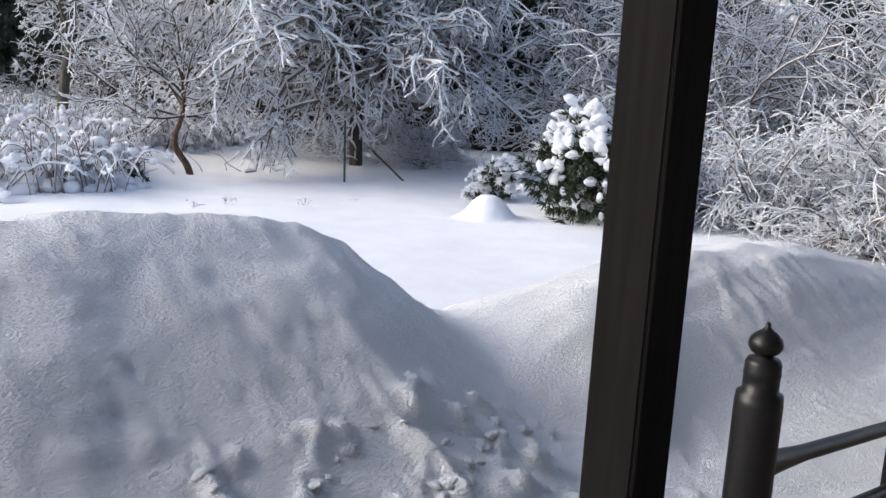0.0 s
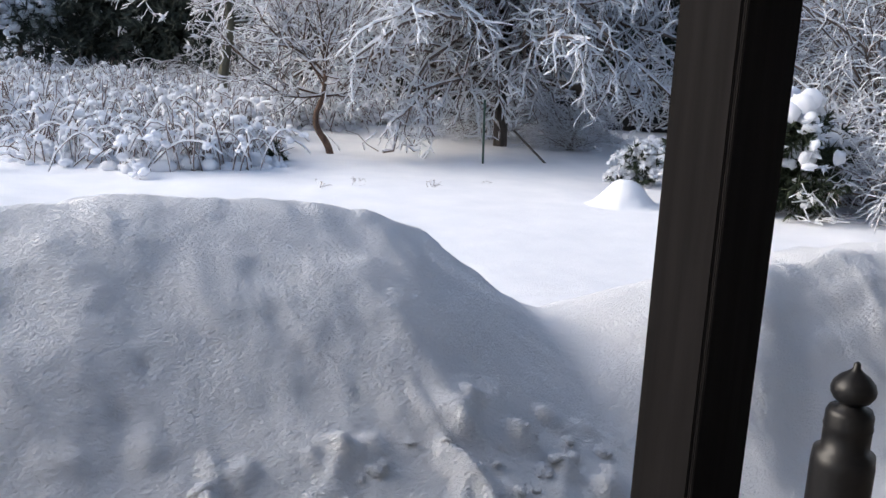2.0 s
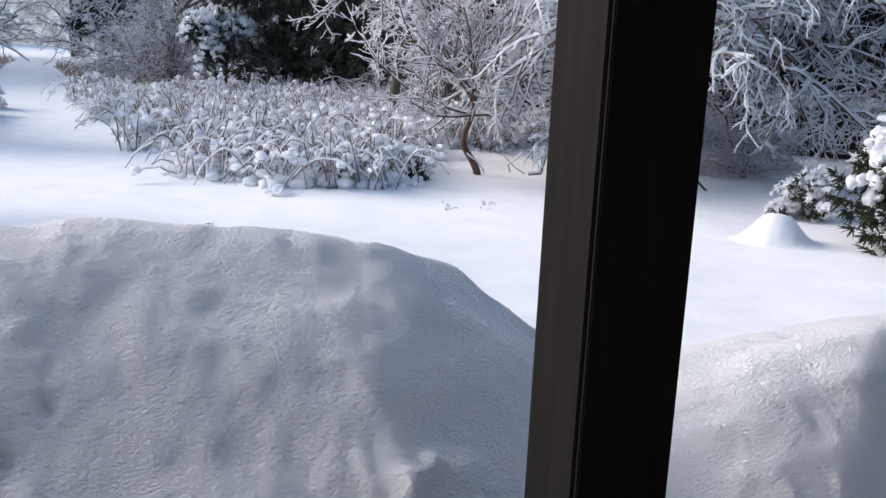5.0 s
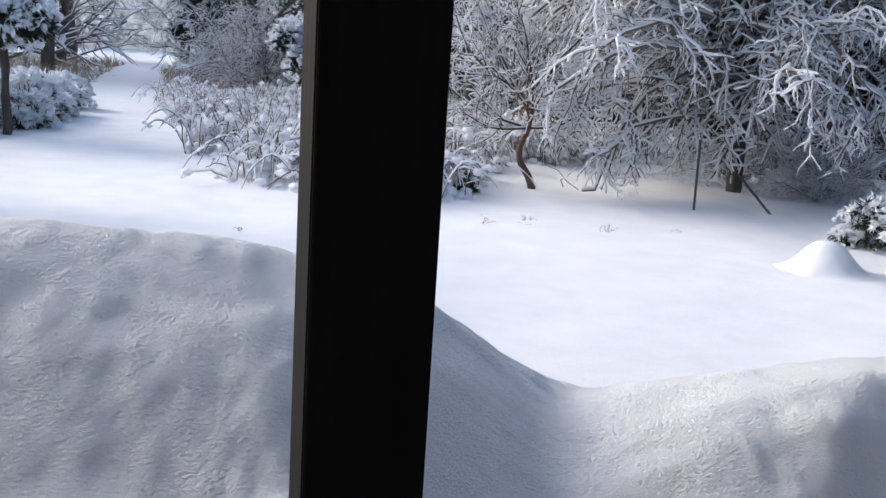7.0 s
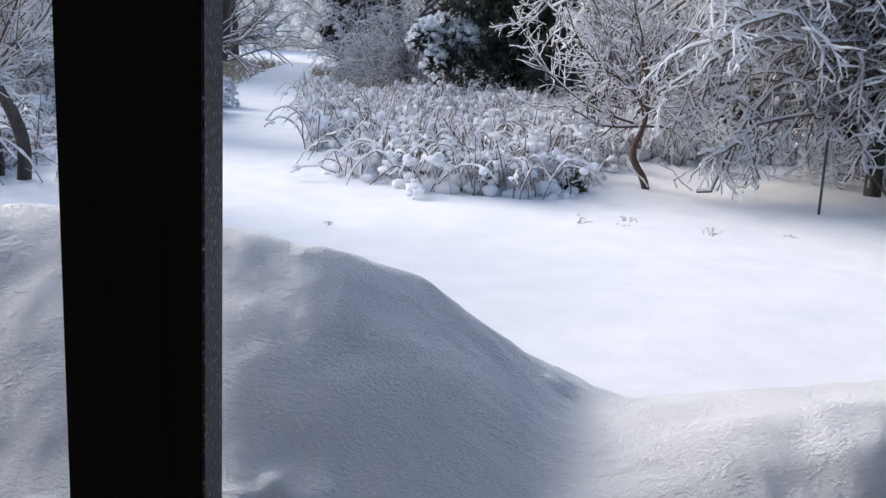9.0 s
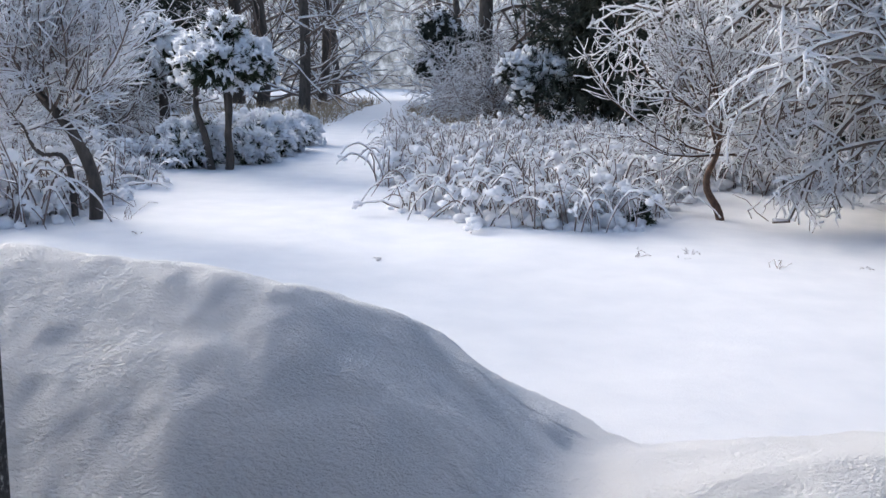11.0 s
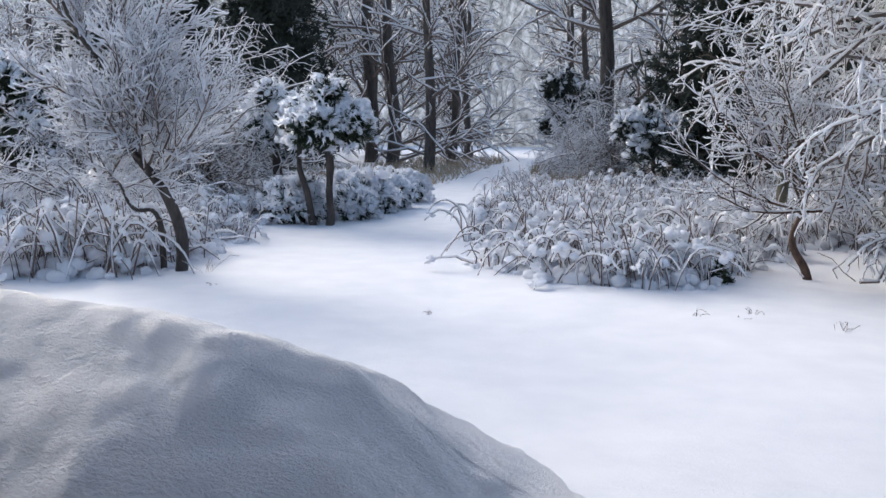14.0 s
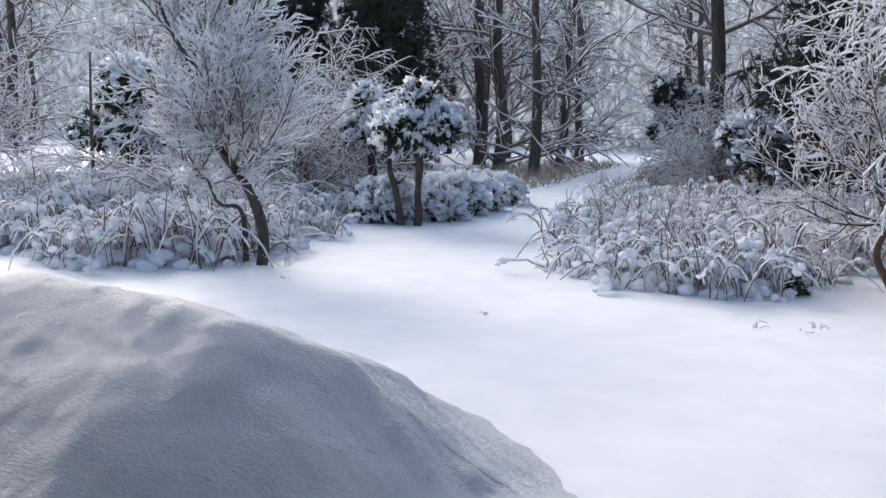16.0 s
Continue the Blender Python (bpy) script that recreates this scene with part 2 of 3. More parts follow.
def waves(x, y, seed, scale, octaves=4):
    """Uneven smooth relief, about -1 to 1."""
    r = np.random.default_rng(seed)
    z, amp = np.zeros_like(x), 1.0
    for o in range(octaves):
        for i in range(5):
            a = r.uniform(0, 6.28)
            k = r.uniform(0.7, 1.4) / scale * 2 ** o
            z += amp * 0.4 * np.sin((x * math.cos(a) + y * math.sin(a)) * k * 6.28 + r.uniform(0, 6.28))
        amp *= 0.5
    return z / 2


def lattice(x, y, seed, scale, octaves=3, rough=0.5):
    """Isotropic lumpy relief, about -1 to 1, from a smoothed random lattice."""
    r = np.random.default_rng(seed)
    z, amp, total = np.zeros_like(x), 1.0, 0.0
    for o in range(octaves):
        tab = r.uniform(-1, 1, (128, 128))
        u, w = x / scale * 2 ** o + 17.3 * o, y / scale * 2 ** o + 5.1 * o
        i, j = np.floor(u).astype(int), np.floor(w).astype(int)
        a, b = u - i, w - j
        a, b = a * a * a * (a * (a * 6 - 15) + 10), b * b * b * (b * (b * 6 - 15) + 10)
        t00, t10 = tab[i % 128, j % 128], tab[(i + 1) % 128, j % 128]
        t01, t11 = tab[i % 128, (j + 1) % 128], tab[(i + 1) % 128, (j + 1) % 128]
        z += amp * ((t00 * (1 - a) + t10 * a) * (1 - b) + (t01 * (1 - a) + t11 * a) * b)
        total += amp
        amp *= rough
    return z / total


def spaced(pieces):
    out = []
    for a, b, s in pieces:
        out.append(np.arange(a, b, s))
    out.append([pieces[-1][1]])
    return np.concatenate(out)


def sheet(xs, ys, height):
    X, Y = np.meshgrid(xs, ys)
    Z = height(X, Y)
    V = np.stack([X, Y, Z], -1).reshape(-1, 3)
    n, m = len(ys), len(xs)
    i = np.arange(n * m).reshape(n, m)
    F = np.stack([i[:-1, :-1], i[:-1, 1:], i[1:, 1:], i[1:, :-1]], -1).reshape(-1, 4)
    return V, F


def ground_height(x, y):
    far = np.clip(np.hypot(x, y) / 40, 0, 1)
    z = -0.03 + 0.022 * waves(x, y, 3, 2.6, 3) * (1 - 0.5 * far) - 0.05 * smooth(3, 8, x) * smooth(3, 6, y)
    # the strip under the banks lies lower
    z -= 0.30 * (1 - smooth(0.2, 2.0, y)) + 0.25 * (1 - smooth(-0.4, 0.1, y))
    return z


def bank_height(x, y):
    crest_x = np.array([-9, -3, -1.6, -0.9, -0.45, -0.2, 0.0, 0.2, 0.4, 0.6, 0.8, 0.95, 1.15, 1.4])
    crest_z = np.array([0.50, 0.58, 0.63, 0.612, 0.60, 0.582, 0.552, 0.505, 0.420, 0.285, 0.145, 0.05, -0.05, -0.12])
    c = np.interp(x + 0.10 * (1 - smooth(0.25, 1.15, y)), crest_x, crest_z)
    py = np.array([-0.3, 0.0, 0.15, 0.35, 0.55, 0.73, 0.93, 1.1, 1.22, 1.31, 1.38, 1.5, 1.75, 2.1, 2.6, 3.3])
    pz = np.array([0.0, 0.22, 0.28, 0.37, 0.475, 0.60, 0.755, 0.865, 0.93, 0.975, 1.0, 0.97, 0.84, 0.62, 0.31, 0.0])
    prof = np.interp(y - 0.05 - 0.20 * smooth(-0.1, 0.6, x) + 0.03 * np.sin(x * 3.1), py, pz)
    low = -0.36
    left = low + (c - low) * prof
    rx = np.array([0.5, 0.75, 1.0, 1.4, 2.0, 2.6, 3.1, 3.5, 4.6, 6, 9])
    rz = np.array([-0.2, 0.03, 0.16, 0.25, 0.29, 0.28, 0.24, 0.17, -0.05, -0.1, -0.1])
    cr = np.interp(x, rx, rz)
    ry = np.array([-0.3, 0.1, 0.35, 0.55, 0.75, 0.9, 1.05, 1.3, 1.8, 2.6])
    rp = np.array([0.0, 0.14, 0.26, 0.46, 0.78, 0.96, 1.0, 0.93, 0.55, 0.0])
    right = low + (cr - low) * np.interp(y, ry, rp)
    # a rib runs down the face; beyond it the face falls back into shade
    rib = x - (1.46 + 1.1 * (y - 0.89))
    across = smooth(0.15, 0.5, y) * (1 - smooth(0.82, 1.08, y))
    right -= (0.02 + 0.075 * smooth(-0.04, 0.24, rib) * (1 - smooth(0.35, 1.3, rib))) * across
    g = ground_height(x, y) - 0.06
    k = 0.045
    m = np.maximum(left, right)
    m = m + k * np.log(np.exp((left - m) / k) + np.exp((right - m) / k))
    return np.maximum(m, g) + 0.02 * np.exp(-np.abs(m - g) / 0.03)


def bank_relief(x, y, z):
    """Dunes, crust and clods on the bank."""
    face = np.clip((z + 0.3) / 0.5, 0.1, 1)
    lump = 0.016 * waves(x, y * 0.7, 5, 0.62, 2) + 0.015 * lattice(x * 0.8 + y * 0.45, y * 0.7 - x * 0.6, 6, 0.17, 3) + 0.009 * lattice(x * 0.5 - y * 0.7, x * 0.87 + y * 0.4, 7, 0.13, 3) + 0.0020 * lattice(x * 0.62 + 0.2 * y, y * 1.25 - 0.15 * x, 8, 0.034, 3, 0.75) * (1 - 0.75 * smooth(0.5, 0.95, x))
    lump = lump + 0.010 * smooth(0.25, 0.6, x) * (1 - smooth(0.9, 1.2, x)) * waves(x * 0.55 + y * 1.4, y * 0.1, 31, 0.19, 2)
    lump = lump + 0.020 * smooth(1.4, 1.8, x) * (1 - smooth(0.8, 1.0, y)) * lattice(x * 1.7 + 0.3 * y, y * 0.6, 33, 0.12, 3)
    rough = (1 - smooth(0.08, 0.34, z)) * (1 - smooth(0.65, 1.0, y)) * (0.35 + 0.65 * smooth(-1.2, -0.5, x)) * (0.3 + 0.7 * (1 - smooth(0.5, 1.0, x)))
    clod = np.maximum(0, lattice(x, y, 12, 0.085, 2, 0.5) - 0.05) ** 1.1 * 0.06
    pit = -0.014 * (np.exp(-(np.hypot(x + 0.72, y - 0.93) / 0.016) ** 2) + np.exp(-(np.hypot(x + 0.80, y - 0.84) / 0.02) ** 2))
    dent = 0.014 * np.exp(-(np.hypot(x - 0.84, y - 1.55) / 0.035) ** 2) - 0.009 * np.exp(-(np.hypot(x - 0.90, y - 1.54) / 0.035) ** 2)
    clod = clod + (pit + dent) / np.maximum(rough, 0.02)
    rough = np.maximum(rough, 0.02)
    return lump * face + clod * rough


def blur(Z, n):
    for _ in range(n):
        P = np.pad(Z, 1, mode="edge")
        Z = (P[:-2, 1:-1] + P[2:, 1:-1] + P[1:-1, :-2] + P[1:-1, 2:] + 2 * Z) / 6
    return Z


def bank_surface(x, y):
    z = blur(bank_height(x, y), 7)
    return z + bank_relief(x, y, z)


gx = spaced([(-400, -60, 20), (-60, -12, 3), (-12, 12, 0.2), (12, 60, 3), (60, 400, 20)])
gy = spaced([(-300, -20, 20), (-20, -2, 2), (-2, 14, 0.2), (14, 70, 2), (70, 500, 20)])
v, f = sheet(gx, gy, ground_height)
ground = mesh_object("ground", v, f, SNOW)
tagged(ground, "flat garden under smooth deep fresh snow", "snow ground", kind="structure")
bx = spaced([(-9, -2.4, 0.15), (-2.4, 2.2, 0.012), (2.2, 4.2, 0.017), (4.2, 9, 0.15)])
by = spaced([(-0.22, 0.3, 0.018), (0.3, 1.6, 0.0115), (1.6, 1.9, 0.016), (1.9, 3.7, 0.06)])
v, f = sheet(bx, by, bank_surface)
bank = mesh_object("snow_bank", v, f, BANK)
tagged(bank, "long high bank of snow slid off the roof, with a gap", "snow bank")

# clods of snow that broke off and lie on the lower face
rc = np.random.default_rng(7)
CLODS = []
for i in range(8):
    r = 0.011 + 0.0022 * i
    vv, ff = blobs([(0, 0, 0)], [(r * 1.25, r * 0.95, r * 0.62)], rc, ICO2, 0.4)
    ob = mesh_object("snow_clod", vv, ff, BANK, bank)
    CLODS.append((ob, r))
for i in range(44):
    ob, r = CLODS[i % 8]
    x, y = rc.normal(-0.1, 0.36), rc.uniform(0.40, 0.70)
    at = np.array([[x]]), np.array([[y]])
    z = float((bank_height(*at) + bank_relief(*at, bank_height(*at)))[0, 0])
    if i >= 8:
        ob = new("snow_clod", ob.data)
        ob.parent = bank
    ob.matrix_basis = pose(x, y, z - r * 0.28, rc.uniform(-25, 25), rc.uniform(-25, 25), rc.uniform(0, 360))

# ---- porch ----
deck = tagged(part("floor", box(-6, 6, -3.2, 0.09, -0.62, -0.32), DECK, None), "plain wooden porch floor in shade", "floor", kind="structure")
tagged(part("wall_south", box(-6, 6, -3.4, -3.2, -0.6, 2.7), SIDING, None), "plain house wall behind the porch", "wall", kind="structure")
tagged(part("ceiling", box(-6.2, 6.2, -3.4, 0.22, 2.35, 2.47), SIDING, None), "plain underside of the porch roof", "ceiling", kind="structure")
W = 0.07
post = tagged(new("porch_post"), "square black painted wooden porch post with grooved edges", "post")
part("shaft", box(-W + 0.004, W - 0.004, -W + 0.004, W - 0.004, -0.32, 2.35, 0.004), PAINT, post)
for sx, sy, n in ((-1, 0, "left"), (1, 0, "right"), (0, -1, "front"), (0, 1, "back")):
    if sx:
        x0, x1 = (sx * W - 0.006, sx * W) if sx > 0 else (sx * W, sx * W + 0.006)
        part("face_board", box(x0, x1, -W + 0.012, W - 0.002, -0.31, 2.34, 0.002), PAINT if sx < 0 else FROSTED, post, "" if sx < 0 else "black board dusted with fine frost")
    else:
        y0, y1 = (sy * W - 0.006, sy * W) if sy > 0 else (sy * W, sy * W + 0.006)
        part("face_board", box(-W + 0.001, W - 0.001, y0, y1, -0.31, 2.34, 0.002), PAINT, post)


# ---- handrail ----
rail = tagged(new("stair_handrail"), "black turned newel post with ball finial and round handrails", "handrail")
rail.location = (0.012, -0.286, 0)
part("newel", lathe([(0.046, -0.32), (0.046, 0.17), (0.036, 0.19), (0.048, 0.215), (0.048, 0.235), (0.048, 0.43), (0.046, 0.452), (0.036, 0.458), (0.036, 0.49), (0.0375, 0.495), (0.036, 0.50), (0.036, 0.515), (0.032, 0.524), (0.019, 0.528), (0.018, 0.534)]), IRON, rail, smooth=True)
part("finial", lathe([(0.018, 0.533), (0.027, 0.538), (0.033, 0.548), (0.034, 0.556), (0.031, 0.566), (0.022, 0.576), (0.012, 0.583), (0.006, 0.589), (0.005, 0.597), (0.001, 0.600)]), IRON, rail, "ball finial with a small tip", smooth=True)
for z0, z1, nm in ((0.285, 0.155, "top_rail"), (0.09, -0.04, "lower_rail")):
    xs = np.linspace(0.035, 0.95, 9)
    rr = np.array([0.030, 0.024, 0.019, 0.019, 0.019, 0.019, 0.019, 0.019, 0.019])
    vv, ff = tubes([(np.stack([xs, 0 * xs, z0 + (z1 - z0) * (xs - 0.035) / 0.9], 1), rr)], 14)
    mesh_object(nm, vv, ff, IRON, rail)
part("end_post", box(0.93, 0.99, -0.03, 0.03, -0.32, 0.20, 0.004), IRON, rail)

# ---- trees near the porch ----
def upright_tree(seed, trunk, limbs, spec, radius, top):
    """A tree on a given trunk line: limbs start along its upper part."""
    rng = np.random.default_rng(seed)
    out = {}
    pts = np.array(trunk, float)
    t = np.linspace(0, 1, len(pts))
    tt = np.linspace(0, 1, len(pts) * 3)
    line = np.stack([np.interp(tt, t, pts[:, i]) for i in range(3)], 1)
    for _ in range(2):
        line[1:-1] = (line[:-2] + line[1:-1] * 2 + line[2:]) / 4
    rad = radius * np.linspace(1, top, len(line))
    out[0] = [(line, rad)]
    for f, az, up, length, r in limbs(rng):
        i = min(int(f * (len(line) - 1)), len(line) - 1)
        a = math.radians(az)
        d = np.array([math.sin(a) * math.cos(math.radians(up)), math.cos(a) * math.cos(math.radians(up)), math.sin(math.radians(up))])
        grow(rng, line[i], d, length, r, 1, spec, out)
    return out


# big weeping tree
def weeping_limbs(rng):
    for i in range(60):
        f = rng.uniform(0.3, 1.0)
        az = i * 137.5 + rng.uniform(-15, 15)
        if 50 < az % 360 < 130 and (f < 0.8 or i % 2):
            continue
        yield f, az, rng.uniform(0, 50) if f > 0.6 else rng.uniform(10, 35), rng.uniform(1.9, 3.0), 0.025
    for i in range(14):
        yield rng.uniform(0.45, 0.95), rng.uniform(125, 235), rng.uniform(15, 50), rng.uniform(1.3, 2.0), 0.020
    for i in range(22):
        yield rng.uniform(0.5, 1.0), rng.uniform(-125, -52), rng.uniform(5, 50), rng.uniform(2.4, 3.4), 0.024


spec = {1: (9, 0.17, -0.8, 13, 0.32, 48, 0.08), 2: (6, 0.26, -1.4, 11, 0.36, 54, 0.06), 3: (4, 0.36, -0.6, 8, 0.32, 55, 0.05), 4: (3, 0.38, -0.2, 0, 0.4, 45, 0.1)}
lv = upright_tree(4, [(4.92, 6.89, -0.2), (4.90, 6.9, 0.5), (4.98, 6.95, 1.2), (4.9, 7.0, 2.0), (4.95, 7.0, 2.7)], weeping_limbs, spec, 0.08, 0.6)
lv = {k_: [q for q in polys if k_ == 0 or np.median(q[0][:, 2]) > 0.10] for k_, polys in lv.items()}
lines_thing("weeping_tree", lv, BARK, FROST, 0.0150, 5, "spreading weeping tree with drooping twigs thick with snow", "tree", fine=3, bumpy=1, upright=0.5)


def small_limbs(rng):
    for f, az, up, l in ((0.70, -65, 22, 1.3), (0.70, -95, 0, 0.75), (0.70, 100, 4, 0.55), (1, 20, 60, 0.8), (1, -130, 50, 0.7), (1, 110, 55, 0.7), (0.9, -20, 35, 0.8), (0.85, -75, 50, 1.1), (0.8, 60, 40, 1.0), (0.75, -150, 30, 0.9), (0.95, 160, 45, 1.0), (0.8, -40, 58, 1.2), (0.9, -100, 35, 1.1), (1, -60, 65, 1.0)):
        yield f, az, up, l, 0.012


spec = {1: (8, 0.12, 0.8, 11, 0.45, 45, 0.15), 2: (5, 0.15, 0.5, 6, 0.5, 42, 0.15), 3: (4, 0.16, 0.2, 3, 0.5, 40, 0.2), 4: (3, 0.14, 0, 0, 0.5, 40, 0.2)}
lv = upright_tree(8, [(2.74, 6.69, -0.15), (2.71, 6.70, 0.05), (2.60, 6.76, 0.20), (2.60, 6.77, 0.34), (2.66, 6.74, 0.48), (2.68, 6.74, 0.62), (2.67, 6.74, 0.85)], small_limbs, spec, 0.038, 0.4)
lines_thing("small_tree", lv, RUST, FROST, 0.009, 9, "small crooked fruit tree with a bare reddish trunk and snowy branches", "tree", fine=3, bumpy=1)


def left_limbs(rng):
    for i in range(25):
        yield rng.uniform(0.34, 1.0), i * 137.5, rng.uniform(5, 60), rng.uniform(0.6, 1.0), 0.011
    for i in range(5):
        yield rng.uniform(0.28, 0.55), rng.uniform(50, 130), rng.uniform(30, 70), rng.uniform(0.8, 1.1), 0.011


def second_limbs(rng):
    for i in range(8):
        yield rng.uniform(0.6, 1.0), i * 137.5 + 200, rng.uniform(15, 65), rng.uniform(0.45, 0.75), 0.008


spec = {1: (7, 0.10, 0.5, 12, 0.46, 38, 0.10), 2: (5, 0.10, 0.35, 8, 0.5, 36, 0.10), 3: (4, 0.11, 0.2, 4, 0.5, 38, 0.12), 4: (3, 0.10, 0, 0, 0.5, 36, 0.2)}
lv = upright_tree(12, [(-2.2, 5.79, -0.15), (-2.18, 5.83, 0.22), (-2.26, 5.84, 0.44), (-2.35, 5.85, 0.62), (-2.47, 5.84, 0.77), (-2.6, 5.83, 0.91), (-2.66, 5.84, 1.11), (-2.71, 5.85, 1.27), (-2.77, 5.86, 1.43), (-2.83, 5.87, 1.59), (-3.01, 5.85, 1.77), (-3.15, 5.85, 2.01), (-3.28, 5.87, 2.35)], left_limbs, spec, 0.052, 0.30)
second = upright_tree(13, [(-2.35, 5.82, -0.15), (-2.38, 5.85, 0.27), (-2.41, 5.86, 0.4), (-2.46, 5.85, 0.47), (-2.58, 5.83, 0.44), (-2.65, 5.82, 0.51), (-2.69, 5.83, 0.61), (-2.72, 5.83, 0.67), (-2.85, 5.8, 0.7), (-2.96, 5.79, 0.73)], second_limbs, spec, 0.026, 0.45)
for k_, polys in second.items():
    lv.setdefault(k_, []).extend(polys)
lines_thing("garden_tree", lv, BARK, FROST, 0.0120, 14, "leaning garden tree with twin dark stems and frosted twigs", "tree", fine=3, trunk_snow=True)


def crooked_limbs(rng):
    for i in range(14):
        yield rng.uniform(0.42, 1.0), i * 137.5, rng.uniform(0, 55), rng.uniform(0.8, 1.5), 0.02


spec = {1: (8, 0.28, 0.2, 8, 0.45, 52, 0.12), 2: (5, 0.30, 0.1, 6, 0.45, 50, 0.12), 3: (4, 0.25, 0, 3, 0.45, 45, 0.15), 4: (3, 0.2, 0, 0, 0.5, 40, 0.2)}
lv = upright_tree(16, [(3.18, 10.7, -0.2), (3.20, 10.7, 0.6), (3.33, 10.7, 1.15), (3.22, 10.68, 1.55), (3.02, 10.66, 1.9), (3.0, 10.7, 2.6)], crooked_limbs, spec, 0.075, 0.4)
lines_thing("crooked_tree", lv, MOSSBARK, FROST, 0.012, 17, "crooked mossy tree with gnarled branches edged with snow", "tree", fine=3, bumpy=1)


def sapling_limbs(rng):
    for i in range(12):
        f = 0.25 + 0.06 * i
        yield f, i * 137.5, rng.uniform(0, 25), 0.75 * (1.15 - f), 0.009


spec = {1: (6, 0.10, 0.3, 6, 0.45, 45, 0.25), 2: (4, 0.15, 0.2, 3, 0.5, 40, 0.2), 3: (3, 0.15, 0, 0, 0.5, 40, 0.2)}
lv = upright_tree(20, [(-5.4, 7.7, -0.1), (-5.38, 7.7, 0.5), (-5.42, 7.72, 1.2), (-5.40, 7.7, 1.9)], sapling_limbs, spec, 0.026, 0.4)
lines_thing("sapling", lv, BARK, FROST, 0.013, 21, "thin upright sapling with level snow-laden branches", "tree", fine=2)

# ---- snowy garden beds ----
def clump_mesh(seed):
    """Bare upright stalks, arching stems with snow along them, and lumps of snow under and on them."""
    rng = np.random.default_rng(seed)
    stems, arcs = [], []
    for i in range(19):
        a, r = rng.uniform(0, 6.28), 0.46 * math.sqrt(rng.random())
        p = np.array([r * math.cos(a), r * math.sin(a), -0.02])
        h = rng.uniform(0.18, 0.52)
        lean = rng.normal(0, 0.11, 2)
        z = np.linspace(0, 1, 5)
        pts = p + np.stack([lean[0] * z ** 1.5, lean[1] * z ** 1.5, h * z], 1)
        pts[1:-1] += rng.normal(0, 0.008, (3, 3))
        stems.append((pts, np.linspace(0.0060, 0.0036, 5)))
        if rng.random() < 0.5:
            for _ in range(rng.integers(1, 4)):
                j = rng.integers(1, 4)
                d = rng.normal(0, 0.08, 3)
                d[2] = abs(d[2]) + 0.03
                stems.append((np.array([pts[j], pts[j] + d * 0.6, pts[j] + d]), np.array([0.0045, 0.0035, 0.0025])))
    for i in range(60):
        a, r = rng.uniform(0, 6.28), 0.44 * math.sqrt(rng.random())
        p = np.array([r * math.cos(a), r * math.sin(a), -0.02])
        h, reach, az = rng.uniform(0.10, 0.40), rng.uniform(0.14, 0.52), rng.uniform(0, 6.28)
        z = np.linspace(0, 1, 9)
        up = h * np.sin(z * math.pi * rng.uniform(0.75, 1.02)) ** 0.8
        pts = p + np.stack([reach * z ** 1.2 * math.cos(az), reach * z ** 1.2 * math.sin(az), up], 1)
        pts[1:] += np.cumsum(rng.normal(0, 0.008, (8, 3)), axis=0)
        arcs.append((pts, np.interp(z, [0, 0.4, 1], [0.0065, 0.0060, 0.0030])))
    top = snow_lines(stems, 0.0080, rng, 0.6, 0.6) + snow_lines(arcs, 0.0135, rng, 0.92, bumpy=2)
    c, s = [], []
    for i in range(44):
        a, r = rng.uniform(0, 6.28), 0.50 * math.sqrt(rng.random())
        k = rng.uniform(0.045, 0.095) * (1.2 - 1.3 * r)
        c.append((r * math.cos(a), r * math.sin(a), rng.uniform(0.0, 0.17) * (1.0 - 1.6 * r)))
        s.append((k * 1.3, k, k * rng.uniform(0.7, 1.0)))
    for i in range(50):
        line = arcs[int(rng.integers(len(arcs)))][0]
        at = line[int(rng.integers(2, 8))]
        for _ in range(rng.integers(1, 4)):
            k = rng.uniform(0.015, 0.038)
            c.append(at + rng.normal(0, 0.022, 3) * (1, 1, 0.5) + (0, 0, k * 0.2))
            s.append((k * 1.25, k, k * rng.uniform(0.75, 1.1)))
    return tubes(stems + arcs, 4), tubes(top, 5), blobs(c, s, rng, ICO2, 0.22)


CLUMPS = []
for s_ in range(6):
    root = tagged(new("perennial_clump"), "dry perennial stalks bent and buried under fresh snow", "plant", "snowy garden bed")
    (v, f), (v2, f2), (v3, f3) = clump_mesh(30 + s_)
    mesh_object("stalk_tangle", v, f, STALK, root)["kind"] = "stuff"
    mesh_object("snow", v2, f2, FROST, root, "snow along the stalks")["kind"] = "stuff"
    mesh_object("snow_cover", v3, f3, FROST, root, "soft lumps of snow")["kind"] = "stuff"
    CLUMPS.append(root)


def place_bed(points, seed):
    rng = np.random.default_rng(seed)
    for x, y in points:
        c = CLUMPS[int(rng.integers(0, 6))]
        s = rng.uniform(0.85, 1.2)
        copy_thing(c, pose(x, y, -0.04, 0, 0, rng.uniform(0, 360)) @ Matrix.Diagonal((s, s, s * rng.uniform(0.85, 1.15), 1)))


def scatter(seed, n, x0, x1, y0, y1, inside, gap):
    rng = np.random.default_rng(seed)
    got = []
    for _ in range(6000):
        p = np.array([rng.uniform(x0, x1), rng.uniform(y0, y1)])
        if inside(*p) and all(np.hypot(*(p - q)) > gap * (0.6 + p[1] / 14) for q in got):
            got.append(p)
        if len(got) >= n:
            break
    return got


